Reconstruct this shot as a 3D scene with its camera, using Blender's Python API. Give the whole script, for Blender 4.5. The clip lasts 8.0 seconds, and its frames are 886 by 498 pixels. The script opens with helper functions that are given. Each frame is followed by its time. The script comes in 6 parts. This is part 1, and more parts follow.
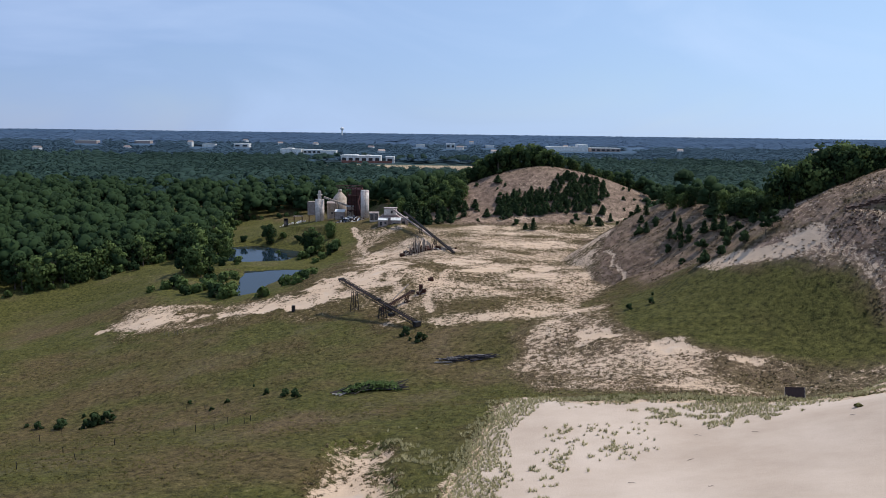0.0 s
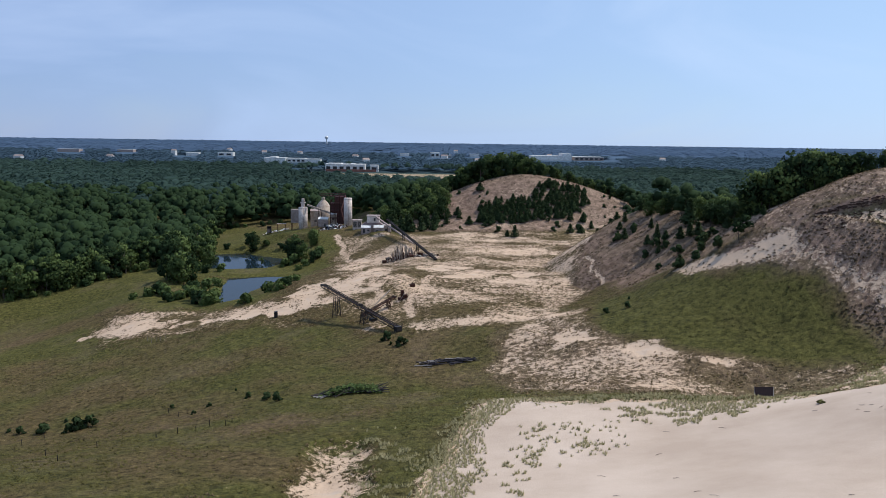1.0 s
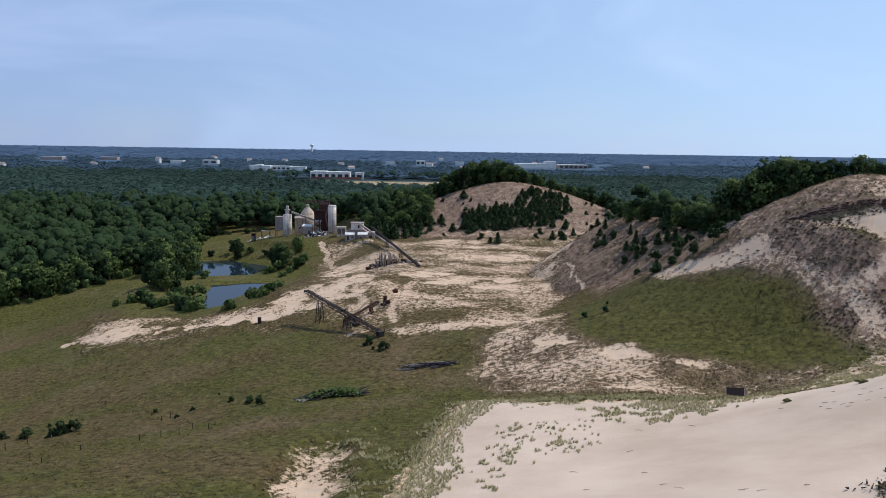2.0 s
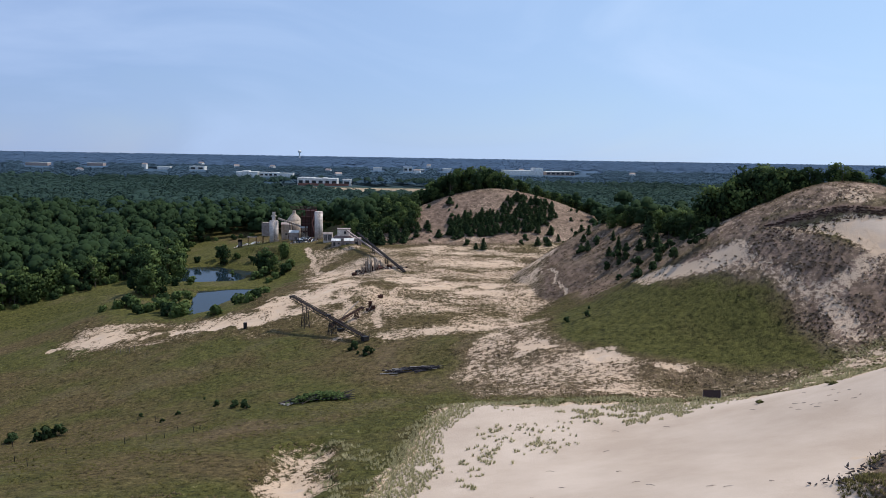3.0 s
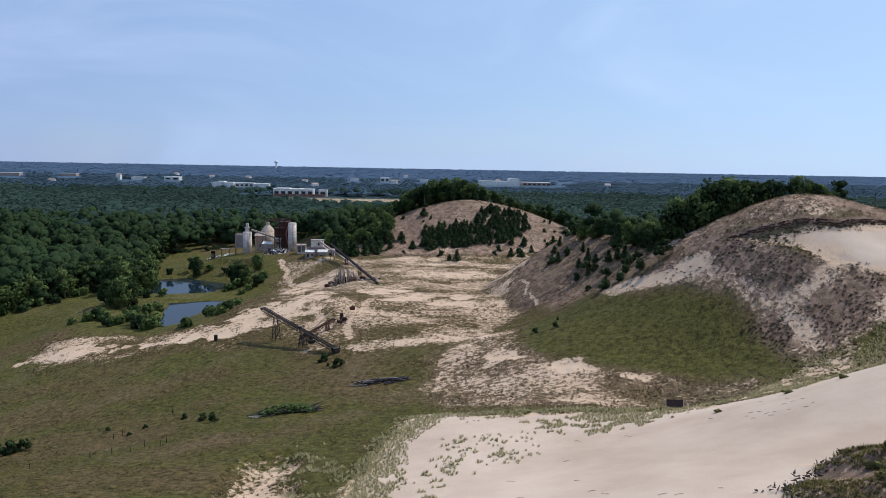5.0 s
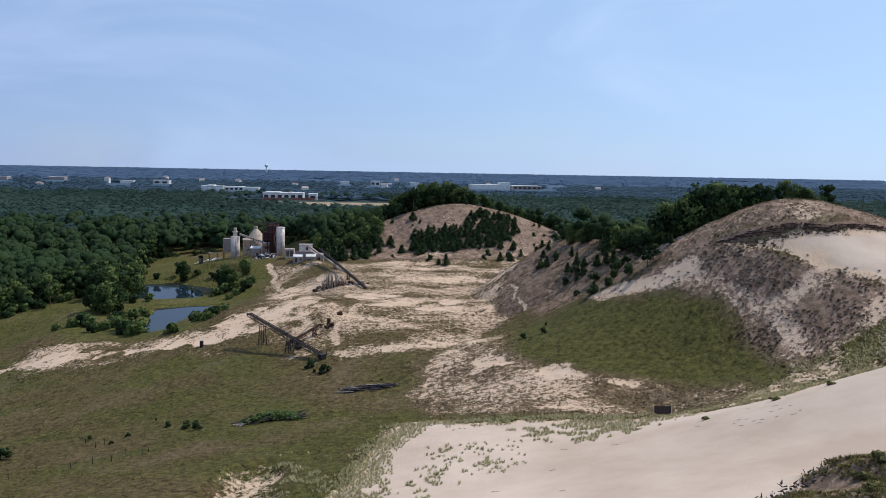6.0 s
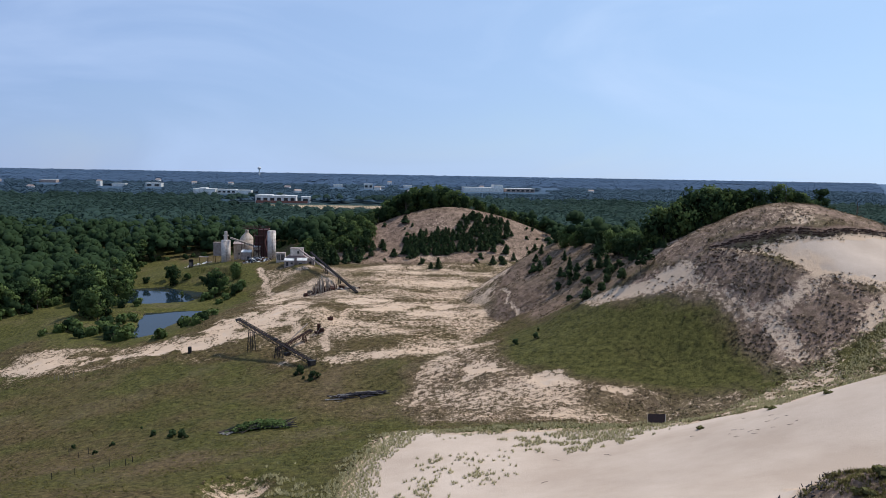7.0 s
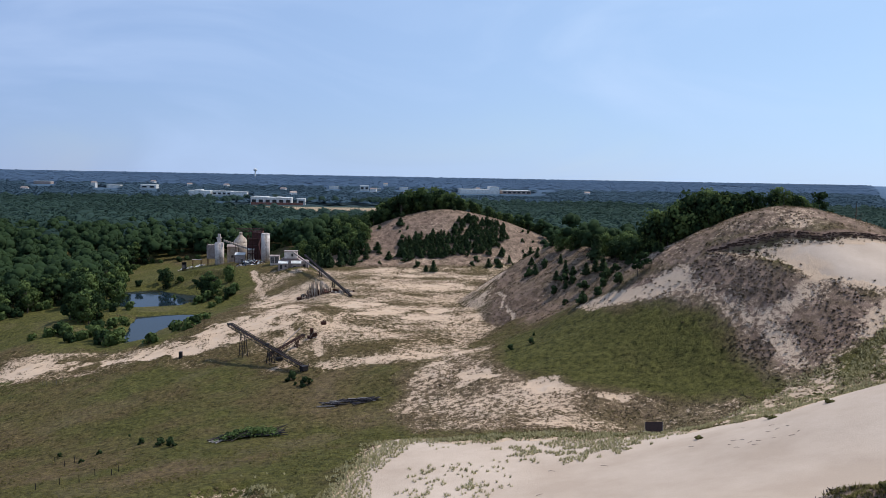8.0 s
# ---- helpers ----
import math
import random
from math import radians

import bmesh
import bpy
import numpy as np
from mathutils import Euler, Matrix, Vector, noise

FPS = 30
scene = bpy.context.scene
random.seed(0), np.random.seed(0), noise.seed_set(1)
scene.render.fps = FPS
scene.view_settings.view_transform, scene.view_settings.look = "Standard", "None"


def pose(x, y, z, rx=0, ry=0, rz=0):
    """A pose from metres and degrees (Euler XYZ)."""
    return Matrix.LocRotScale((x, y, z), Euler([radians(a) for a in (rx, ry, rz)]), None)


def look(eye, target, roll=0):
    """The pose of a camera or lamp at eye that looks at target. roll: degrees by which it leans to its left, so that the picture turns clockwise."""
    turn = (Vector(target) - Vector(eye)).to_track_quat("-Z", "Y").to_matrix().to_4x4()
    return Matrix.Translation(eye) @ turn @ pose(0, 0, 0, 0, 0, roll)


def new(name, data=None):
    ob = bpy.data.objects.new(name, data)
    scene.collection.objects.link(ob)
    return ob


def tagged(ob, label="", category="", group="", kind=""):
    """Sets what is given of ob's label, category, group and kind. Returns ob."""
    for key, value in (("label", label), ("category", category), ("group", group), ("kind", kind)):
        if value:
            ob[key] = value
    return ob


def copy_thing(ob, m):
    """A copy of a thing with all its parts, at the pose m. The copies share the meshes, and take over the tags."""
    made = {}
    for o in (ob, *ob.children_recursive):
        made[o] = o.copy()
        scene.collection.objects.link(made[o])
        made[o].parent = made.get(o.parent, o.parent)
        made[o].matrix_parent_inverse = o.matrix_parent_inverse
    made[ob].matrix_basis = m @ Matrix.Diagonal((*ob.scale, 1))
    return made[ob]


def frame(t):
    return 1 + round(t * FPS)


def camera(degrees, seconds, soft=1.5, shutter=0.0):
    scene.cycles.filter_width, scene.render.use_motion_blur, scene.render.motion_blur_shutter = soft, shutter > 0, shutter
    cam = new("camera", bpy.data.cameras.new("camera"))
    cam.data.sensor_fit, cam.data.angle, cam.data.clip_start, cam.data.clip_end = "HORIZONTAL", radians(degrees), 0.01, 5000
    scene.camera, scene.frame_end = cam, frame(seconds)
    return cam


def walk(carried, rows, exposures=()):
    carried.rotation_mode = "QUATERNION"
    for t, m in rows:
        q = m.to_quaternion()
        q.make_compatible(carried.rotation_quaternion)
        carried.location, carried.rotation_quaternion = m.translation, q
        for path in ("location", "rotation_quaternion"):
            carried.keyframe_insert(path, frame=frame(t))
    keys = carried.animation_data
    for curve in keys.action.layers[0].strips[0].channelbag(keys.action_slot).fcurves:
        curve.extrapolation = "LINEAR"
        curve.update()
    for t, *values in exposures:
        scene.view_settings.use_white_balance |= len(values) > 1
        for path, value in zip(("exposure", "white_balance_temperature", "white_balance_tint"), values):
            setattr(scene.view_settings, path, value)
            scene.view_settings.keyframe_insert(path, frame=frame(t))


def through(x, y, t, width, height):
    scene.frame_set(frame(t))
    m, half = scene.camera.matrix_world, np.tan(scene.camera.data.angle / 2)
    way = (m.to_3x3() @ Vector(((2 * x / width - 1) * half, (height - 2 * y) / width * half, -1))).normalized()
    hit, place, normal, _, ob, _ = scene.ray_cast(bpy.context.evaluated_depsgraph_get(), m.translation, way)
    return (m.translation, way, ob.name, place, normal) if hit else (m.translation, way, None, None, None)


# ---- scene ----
cam = camera(59.0, 8.0, soft=0.6)
PATH = [
    # seconds, x, y, z, pitch from straight down, roll, yaw
    (0, -0.24, 31.89, 59.70, 81.26, -0.75, -0.19),
    (0.5, 0.43, 30.11, 59.49, 81.59, -0.77, -0.74),
    (1, 1.09, 28.33, 59.30, 81.92, -0.79, -1.29),
    (1.5, 1.72, 26.56, 59.15, 82.23, -0.81, -1.83),
    (3, 3.25, 21.96, 59.33, 83.00, -0.98, -3.20),
    (3.5, 3.78, 21.08, 59.50, 83.21, -1.00, -3.62),
    (4, 4.33, 20.40, 59.67, 83.41, -1.02, -4.04),
    (4.5, 4.89, 19.97, 59.85, 83.61, -1.04, -4.44),
    (6, 6.64, 21.68, 60.38, 84.04, -1.05, -5.49),
    (6.5, 7.15, 23.03, 60.55, 84.14, -1.05, -5.75),
    (7, 7.62, 24.51, 60.72, 84.24, -1.06, -5.96),
    (7.5, 8.08, 26.07, 60.88, 84.31, -1.08, -6.10),
    (8, 8.54, 27.66, 61.03, 84.37, -1.10, -6.23),
]
walk(cam, [(t, pose(x, y, z, rx, ry, rz)) for t, x, y, z, rx, ry, rz in PATH], exposures=[(0.0, 0.1, 6350, 10), (8.0, 0.1, 6350, 10)])

# ---- light ----
SUN_AZIMUTH, SUN_HEIGHT = 66.0, 54.0      # degrees from +y towards +x, above the horizon
world = bpy.data.worlds.new("sky")
scene.world = world
world.use_nodes = True
wn = world.node_tree.nodes
sky = wn.new("ShaderNodeTexSky")
sky.sky_type, sky.sun_disc = "NISHITA", False
sky.sun_elevation, sky.sun_rotation = radians(SUN_HEIGHT), radians(SUN_AZIMUTH)
sky.air_density, sky.dust_density, sky.ozone_density, sky.altitude = 1.0, 0.15, 5.0, 0
wn["Background"].inputs["Strength"].default_value = 0.10
haze = wn.new("ShaderNodeMix")
haze.data_type = "RGBA"                     # thin high haze over the blue
wisps = wn.new("ShaderNodeTexNoise")
wisps.inputs["Scale"].default_value, wisps.inputs["Detail"].default_value, wisps.inputs["Distortion"].default_value = 2.2, 6, 0.8
wc, wm, wr = wn.new("ShaderNodeTexCoord"), wn.new("ShaderNodeMapping"), wn.new("ShaderNodeMapRange")
wm.inputs["Scale"].default_value = (1.0, 1.0, 3.2)
wr.inputs["From Min"].default_value, wr.inputs["From Max"].default_value = 0.35, 0.7
wr.inputs["To Min"].default_value, wr.inputs["To Max"].default_value = 0.74, 0.98
world.node_tree.links.new(wc.outputs["Generated"], wm.inputs["Vector"])
world.node_tree.links.new(wm.outputs["Vector"], wisps.inputs["Vector"])
world.node_tree.links.new(wisps.outputs["Fac"], wr.inputs["Value"])
world.node_tree.links.new(wr.outputs["Result"], haze.inputs["Factor"])
# the haze brightens and pales towards the sun
hx, hr, hc = wn.new("ShaderNodeSeparateXYZ"), wn.new("ShaderNodeMapRange"), wn.new("ShaderNodeMix")
hc.data_type = "RGBA"
hr.inputs["From Min"].default_value, hr.inputs["From Max"].default_value = -0.6, 0.7
world.node_tree.links.new(wc.outputs["Generated"], hx.inputs["Vector"])
world.node_tree.links.new(hx.outputs["X"], hr.inputs["Value"])
world.node_tree.links.new(hr.outputs["Result"], hc.inputs["Factor"])
hc.inputs["A"].default_value, hc.inputs["B"].default_value = (2.65, 3.8, 6.6, 1), (4.9, 6.9, 9.9, 1)
pale, pf = wn.new("ShaderNodeMix"), wn.new("ShaderNodeMapRange")      # white streaks of high cloud
pale.data_type = "RGBA"
pf.inputs["From Min"].default_value, pf.inputs["From Max"].default_value = 0.46, 0.74
pf.inputs["To Min"].default_value, pf.inputs["To Max"].default_value = 0.0, 0.42
pale.inputs["B"].default_value = (6.2, 7.6, 9.8, 1)
world.node_tree.links.new(wisps.outputs["Fac"], pf.inputs["Value"])
world.node_tree.links.new(pf.outputs["Result"], pale.inputs["Factor"])
world.node_tree.links.new(hc.outputs["Result"], pale.inputs["A"])
world.node_tree.links.new(pale.outputs["Result"], haze.inputs["B"])
world.node_tree.links.new(sky.outputs["Color"], haze.inputs["A"])
world.node_tree.links.new(haze.outputs["Result"], wn["Background"].inputs["Color"])
sun = new("sun", bpy.data.lights.new("sun", "SUN"))
sun.data.energy, sun.data.angle, sun.data.color = 3.25, radians(0.55), (1.0, 0.95, 0.87)
a, e = radians(SUN_AZIMUTH), radians(SUN_HEIGHT)
sun.matrix_world = look((math.sin(a) * math.cos(e) * 500, math.cos(a) * math.cos(e) * 500, math.sin(e) * 500), (0, 0, 0))


# ---- small tools ----
def lattice(ix, iy, seed):
    """Repeatable random value in 0..1 for whole-number places."""
    h = (ix.astype(np.int64) * 374761393 + iy.astype(np.int64) * 668265263 + seed * 982451653) & 0x7FFFFFFF
    h = ((h ^ (h >> 13)) * 1274126177) & 0x7FFFFFFF
    h = (h ^ (h >> 16)) & 0xFFFF
    return h / 65535.0


def value_noise(x, y, size, seed=0):
    x, y = np.asarray(x, float) / size, np.asarray(y, float) / size
    ix, iy = np.floor(x), np.floor(y)
    fx, fy = x - ix, y - iy
    fx, fy = fx * fx * (3 - 2 * fx), fy * fy * (3 - 2 * fy)
    n = lambda p, q: lattice(ix + p, iy + q, seed)
    return (n(0, 0) * (1 - fx) + n(1, 0) * fx) * (1 - fy) + (n(0, 1) * (1 - fx) + n(1, 1) * fx) * fy


def fbm(x, y, size, seed=0, octaves=3):
    total, amp, s = 0, 0.5, size
    for k in range(octaves):
        total = total + amp * value_noise(x, y, s, seed + k * 17)
        amp, s = amp * 0.5, s * 0.47
    return total / (1 - 0.5 ** octaves)


def inside(poly, x, y):
    """1 where a place lies within a ring of corners of the plan, else 0."""
    r = np.zeros(np.shape(x), bool)
    for (x0, y0), (x1, y1) in zip(poly, poly[1:] + poly[:1]):
        if y0 == y1:
            continue
        hit = (y0 > y) != (y1 > y)
        r ^= hit & (x < (x1 - x0) * (y - y0) / (y1 - y0) + x0)
    return r.astype(float)


def region(poly, x, y, soft=3.0, ragged=3.0, seed=5):
    """Cover of a ring of corners, with a ragged and soft edge."""
    dx = (fbm(x, y, 9, seed) - 0.5) * 2 * ragged
    dy = (fbm(x, y, 9, seed + 50) - 0.5) * 2 * ragged
    c = 0
    for sx, sy in ((0, 0), (1, .4), (-1, -.4), (.4, -1), (-.4, 1)):
        c = c + inside(poly, x + dx + sx * soft, y + dy + sy * soft)
    return c / 5


def line_distance(points, x, y):
    d = np.full(np.shape(x), 1e9)
    for (x0, y0), (x1, y1) in zip(points, points[1:]):
        vx, vy = x1 - x0, y1 - y0
        u = np.clip(((x - x0) * vx + (y - y0) * vy) / (vx * vx + vy * vy), 0, 1)
        d = np.minimum(d, np.hypot(x - x0 - u * vx, y - y0 - u * vy))
    return d


def mesh_np(name, verts, faces, material, smooth=False, attributes=(), normals=None):
    """A mesh object from arrays: verts (n, 3), faces (m, 3 or 4)."""
    me = bpy.data.meshes.new(name)
    verts, faces = np.ascontiguousarray(verts, np.float32), np.ascontiguousarray(faces, np.int32)
    k = faces.shape[1]
    me.vertices.add(len(verts))
    me.vertices.foreach_set("co", verts.ravel())
    me.loops.add(faces.size)
    me.loops.foreach_set("vertex_index", faces.ravel())
    me.polygons.add(len(faces))
    me.polygons.foreach_set("loop_start", np.arange(0, faces.size, k, dtype=np.int32))
    me.polygons.foreach_set("use_smooth", np.full(len(faces), smooth))
    for key, values in attributes:
        me.attributes.new(key, "FLOAT", "POINT").data.foreach_set("value", np.ascontiguousarray(values, np.float32))
    me.update(calc_edges=True)
    if normals is not None:
        me.polygons.foreach_set("use_smooth", np.full(len(faces), True))
        me.attributes.new("custom_normal", "FLOAT_VECTOR", "POINT").data.foreach_set("vector", np.ascontiguousarray(normals, np.float32).ravel())
    if material:
        me.materials.append(material)
    return new(name, me)


def part(name, bm, material, parent=None, label="", smooth=False):
    me = bpy.data.meshes.new(name)
    bm.to_mesh(me)
    bm.free()
    for p in me.polygons:
        p.use_smooth = smooth
    me.materials.append(material)
    ob = new(name, me)
    if parent:
        ob.parent = parent
    if label:
        ob["label"] = label
    return ob


def empty_thing(name, m, label, category, group="", kind=""):
    ob = new(name)
    ob.matrix_world = m
    return tagged(ob, label, category, group, kind)


def box(bm, x0, x1, y0, y1, z0, z1, m=None):
    vs = [bm.verts.new((x, y, z)) for x in (x0, x1) for y in (y0, y1) for z in (z0, z1)]
    for f in ((0, 1, 3, 2), (4, 6, 7, 5), (0, 4, 5, 1), (2, 3, 7, 6), (0, 2, 6, 4), (1, 5, 7, 3)):
        bm.faces.new([vs[i] for i in f])
    if m:
        bmesh.ops.transform(bm, matrix=m, verts=vs)
    return vs


def beam(bm, p, q, w, h=None):
    """A square bar between two points."""
    p, q = Vector(p), Vector(q)
    h = h or w
    d = q - p
    box(bm, -w / 2, w / 2, -h / 2, h / 2, 0, d.length, Matrix.Translation(p) @ d.to_track_quat("Z", "Y").to_matrix().to_4x4())


def tube(bm, p, q, r0, r1=None, sides=8, caps=True):
    p, q = Vector(p), Vector(q)
    d = q - p
    r1 = r0 if r1 is None else r1
    m = Matrix.Translation(p) @ d.to_track_quat("Z", "Y").to_matrix().to_4x4() @ Matrix.Translation((0, 0, d.length / 2))
    bmesh.ops.create_cone(bm, cap_ends=caps, segments=sides, radius1=r0, radius2=max(r1, 0.001), depth=d.length, matrix=m)


# ---- materials ----
def material(name, rough=0.8, metal=0.0):
    m = bpy.data.materials.new(name)
    m.use_nodes = True
    b = m.node_tree.nodes["Principled BSDF"]
    b.inputs["Roughness"].default_value, b.inputs["Metallic"].default_value = rough, metal
    return m, m.node_tree.nodes, m.node_tree.links, b


def noise_node(nodes, links, scale, detail=4, rough=0.6, where="Object"):
    c = nodes.new("ShaderNodeTexCoord")
    n = nodes.new("ShaderNodeTexNoise")
    n.inputs["Scale"].default_value, n.inputs["Detail"].default_value, n.inputs["Roughness"].default_value = scale, detail, rough
    links.new(c.outputs[where], n.inputs["Vector"])
    return n


def ramp(nodes, links, source, stops):
    r = nodes.new("ShaderNodeValToRGB")
    while len(r.color_ramp.elements) < len(stops):
        r.color_ramp.elements.new(0.5)
    for el, (at, c) in zip(r.color_ramp.elements, stops):
        el.position, el.color = at, (*c, 1) if len(c) == 3 else c
    links.new(source, r.inputs["Fac"])
    return r.outputs["Color"]


def mix(nodes, links, fac, a, b):
    n = nodes.new("ShaderNodeMix")
    n.data_type = "RGBA"
    for sock, v in ((n.inputs["Factor"], fac), (n.inputs["A"], a), (n.inputs["B"], b)):
        if isinstance(v, bpy.types.NodeSocket):
            links.new(v, sock)
        else:
            sock.default_value = (*v, 1) if isinstance(v, tuple) else v
    return n.outputs["Result"]


def calc(nodes, links, op, a, b=0.0, c=None):
    n = nodes.new("ShaderNodeMath")
    n.operation = op
    for i, v in enumerate((a, b) if c is None else (a, b, c)):
        if isinstance(v, bpy.types.NodeSocket):
            links.new(v, n.inputs[i])
        else:
            n.inputs[i].default_value = v
    return n.outputs[0]


def bump(nodes, links, bsdf, source, strength, distance):
    n = nodes.new("ShaderNodeBump")
    n.inputs["Strength"].default_value, n.inputs["Distance"].default_value = strength, distance
    links.new(source, n.inputs["Height"])
    links.new(n.outputs["Normal"], bsdf.inputs["Normal"])


def worn(name, base, stain, rough=0.8, metal=0.0, scale=0.6, amount=0.5, fine=6.0):
    """Paint, metal, wood or concrete with stains at one scale and grain at another."""
    m, n, l, b = material(name, rough, metal)
    big, small = noise_node(n, l, scale, 5, 0.65), noise_node(n, l, fine, 3, 0.6)
    f = calc(n, l, "ADD", calc(n, l, "MULTIPLY", big.outputs["Fac"], 0.7), calc(n, l, "MULTIPLY", small.outputs["Fac"], 0.3))
    f = ramp(n, l, f, [(0.5 - 0.22 * amount - 0.02, (0, 0, 0)), (0.5 + 0.14, (1, 1, 1))])
    l.new(mix(n, l, f, stain, base), b.inputs["Base Color"])
    b.inputs["Specular IOR Level"].default_value = 0.15 if rough >= 0.85 else 0.5
    bump(n, l, b, small.outputs["Fac"], 0.3, 0.02)
    return m


def leaves(name, dark, light, rough=0.6, through=0.25):
    """Foliage: each leaf clump a shade of its own, with trees that differ."""
    m, n, l, b = material(name, rough)
    g = n.new("ShaderNodeNewGeometry")
    t = n.new("ShaderNodeAttribute")
    t.attribute_name = "tint"
    f = calc(n, l, "ADD", calc(n, l, "MULTIPLY", g.outputs["Random Per Island"], 0.3), calc(n, l, "MULTIPLY", t.outputs["Fac"], 0.7))
    c = mix(n, l, f, dark, light)
    l.new(c, b.inputs["Base Color"])
    b.inputs["Specular IOR Level"].default_value = 0.1
    tr = n.new("ShaderNodeBsdfTranslucent")
    l.new(c, tr.inputs["Color"])
    ms = n.new("ShaderNodeMixShader")
    ms.inputs["Fac"].default_value = through
    l.new(b.outputs["BSDF"], ms.inputs[1])
    l.new(tr.outputs["BSDF"], ms.inputs[2])
    l.new(ms.outputs["Shader"], n["Material Output"].inputs["Surface"])
    return m


def ground_material():
    m, n, l, b = material("ground_cover", 0.95)
    b.inputs["Specular IOR Level"].default_value = 0.1

    def att(key):
        q = n.new("ShaderNodeAttribute")
        q.attribute_name = key
        return q.outputs["Fac"]
    fine = noise_node(n, l, 0.7, 6, 0.75).outputs["Fac"]
    tiny = noise_node(n, l, 4.0, 4, 0.7).outputs["Fac"]
    broad = noise_node(n, l, 0.06, 4, 0.6).outputs["Fac"]
    grain = calc(n, l, "ADD", calc(n, l, "MULTIPLY", fine, 0.65), calc(n, l, "MULTIPLY", tiny, 0.35))
    sand = mix(n, l, ramp(n, l, broad, [(0.35, (0, 0, 0)), (0.65, (1, 1, 1))]), SAND_A, SAND_B)
    sand = mix(n, l, calc(n, l, "MULTIPLY", tiny, 0.35), sand, SAND_C)
    sand = mix(n, l, ramp(n, l, att("sand"), [(0.86, (0, 0, 0)), (0.97, (1, 1, 1))]), sand, mix(n, l, calc(n, l, "ADD", calc(n, l, "MULTIPLY", tiny, 0.3), calc(n, l, "MULTIPLY", ramp(n, l, broad, [(0.34, (0, 0, 0)), (0.66, (1, 1, 1))]), 0.7)), DUNE_A, DUNE_B))
    green = mix(n, l, ramp(n, l, grain, [(0.40, (0, 0, 0)), (0.60, (1, 1, 1))]), LUSH_A, LUSH_B)
    dry = mix(n, l, ramp(n, l, grain, [(0.40, (0, 0, 0)), (0.60, (1, 1, 1))]), DRY_A, DRY_B)
    clump = noise_node(n, l, 0.32, 5, 0.7).outputs["Fac"]
    rust = mix(n, l, calc(n, l, "ADD", calc(n, l, "MULTIPLY", ramp(n, l, clump, [(0.42, (0, 0, 0)), (0.60, (1, 1, 1))]), 0.6), calc(n, l, "MULTIPLY", grain, 0.4)), RUST_A, RUST_B)
    lush = calc(n, l, "ADD", att("lush"), calc(n, l, "MULTIPLY", calc(n, l, "SUBTRACT", broad, 0.5), 0.9))
    grass = mix(n, l, ramp(n, l, lush, [(0.2, (0, 0, 0)), (0.8, (1, 1, 1))]), dry, green)
    grass = mix(n, l, att("rust"), grass, rust)
    # forest floor past 700 m, with distance haze painted in as growing blue
    hazed_floor = ramp(n, l, att("woodland_haze"), [(0.0, (0.030, 0.048, 0.026)), (0.3, (0.046, 0.078, 0.108)), (0.45, (0.066, 0.106, 0.160)), (0.9, (0.086, 0.136, 0.212))])
    grass = mix(n, l, ramp(n, l, att("woodland_haze"), [(0.0, (0, 0, 0)), (0.02, (1, 1, 1))]), grass, hazed_floor)
    cover = calc(n, l, "ADD", att("sand"), calc(n, l, "MULTIPLY", calc(n, l, "SUBTRACT", grain, 0.5), 2.2))
    cover = ramp(n, l, cover, [(0.45, (0, 0, 0)), (0.56, (1, 1, 1))])
    l.new(mix(n, l, cover, grass, sand), b.inputs["Base Color"])
    rough_bump = calc(n, l, "MULTIPLY", grain, calc(n, l, "SUBTRACT", 1.15, att("sand")))
    bump(n, l, b, rough_bump, 1.0, 0.8)
    return m


SAND_A, SAND_B, SAND_C = (0.57, 0.405, 0.275), (0.60, 0.44, 0.315), (0.47, 0.33, 0.222)
DUNE_A, DUNE_B = (0.43, 0.322, 0.240), (0.60, 0.472, 0.368)
LUSH_A, LUSH_B = (0.031, 0.031, 0.009), (0.136, 0.124, 0.034)
DRY_A, DRY_B = (0.038, 0.027, 0.011), (0.172, 0.124, 0.053)
RUST_A, RUST_B = (0.125, 0.078, 0.060), (0.46, 0.302, 0.228)
MAT_GROUND = ground_material()
MAT_OAK = leaves("broadleaf_foliage", (0.022, 0.040, 0.017), (0.040, 0.067, 0.025), 0.9)
MAT_POPLAR = leaves("light_broadleaf_foliage", (0.052, 0.080, 0.025), (0.138, 0.186, 0.060), 0.8)
MAT_PINE = leaves("pine_needles", (0.026, 0.044, 0.020), (0.066, 0.098, 0.038), 0.85, 0.25)
# air haze painted into leaf colour: bluer and paler for each farther band
MAT_HAZED = leaves("faintly_hazed_foliage", (0.024, 0.045, 0.036), (0.043, 0.075, 0.060), 0.95)
MAT_HAZED_MORE = leaves("hazed_foliage", (0.040, 0.070, 0.096), (0.062, 0.102, 0.136), 1.0)
MAT_HAZED_MOST = leaves("heavily_hazed_foliage", (0.066, 0.108, 0.172), (0.086, 0.136, 0.212), 1.0)
MAT_TUFT = leaves("dune_grass_blades", (0.25, 0.23, 0.11), (0.47, 0.42, 0.245), 0.85, 0.3)
MAT_DRYTUFT = leaves("dry_grass_blades", (0.10, 0.075, 0.04), (0.30, 0.22, 0.13), 0.8, 0.45)
MAT_RIDGETUFT = leaves("ridge_grass_blades", (0.055, 0.042, 0.026), (0.17, 0.125, 0.075), 0.9, 0.4)
MAT_GREENTUFT = leaves("green_grass_blades", (0.070, 0.063, 0.020), (0.146, 0.126, 0.040), 0.9, 0.3)
MAT_MOUND = leaves("thick_grass_blades", (0.072, 0.062, 0.024), (0.19, 0.165, 0.060), 0.85, 0.3)
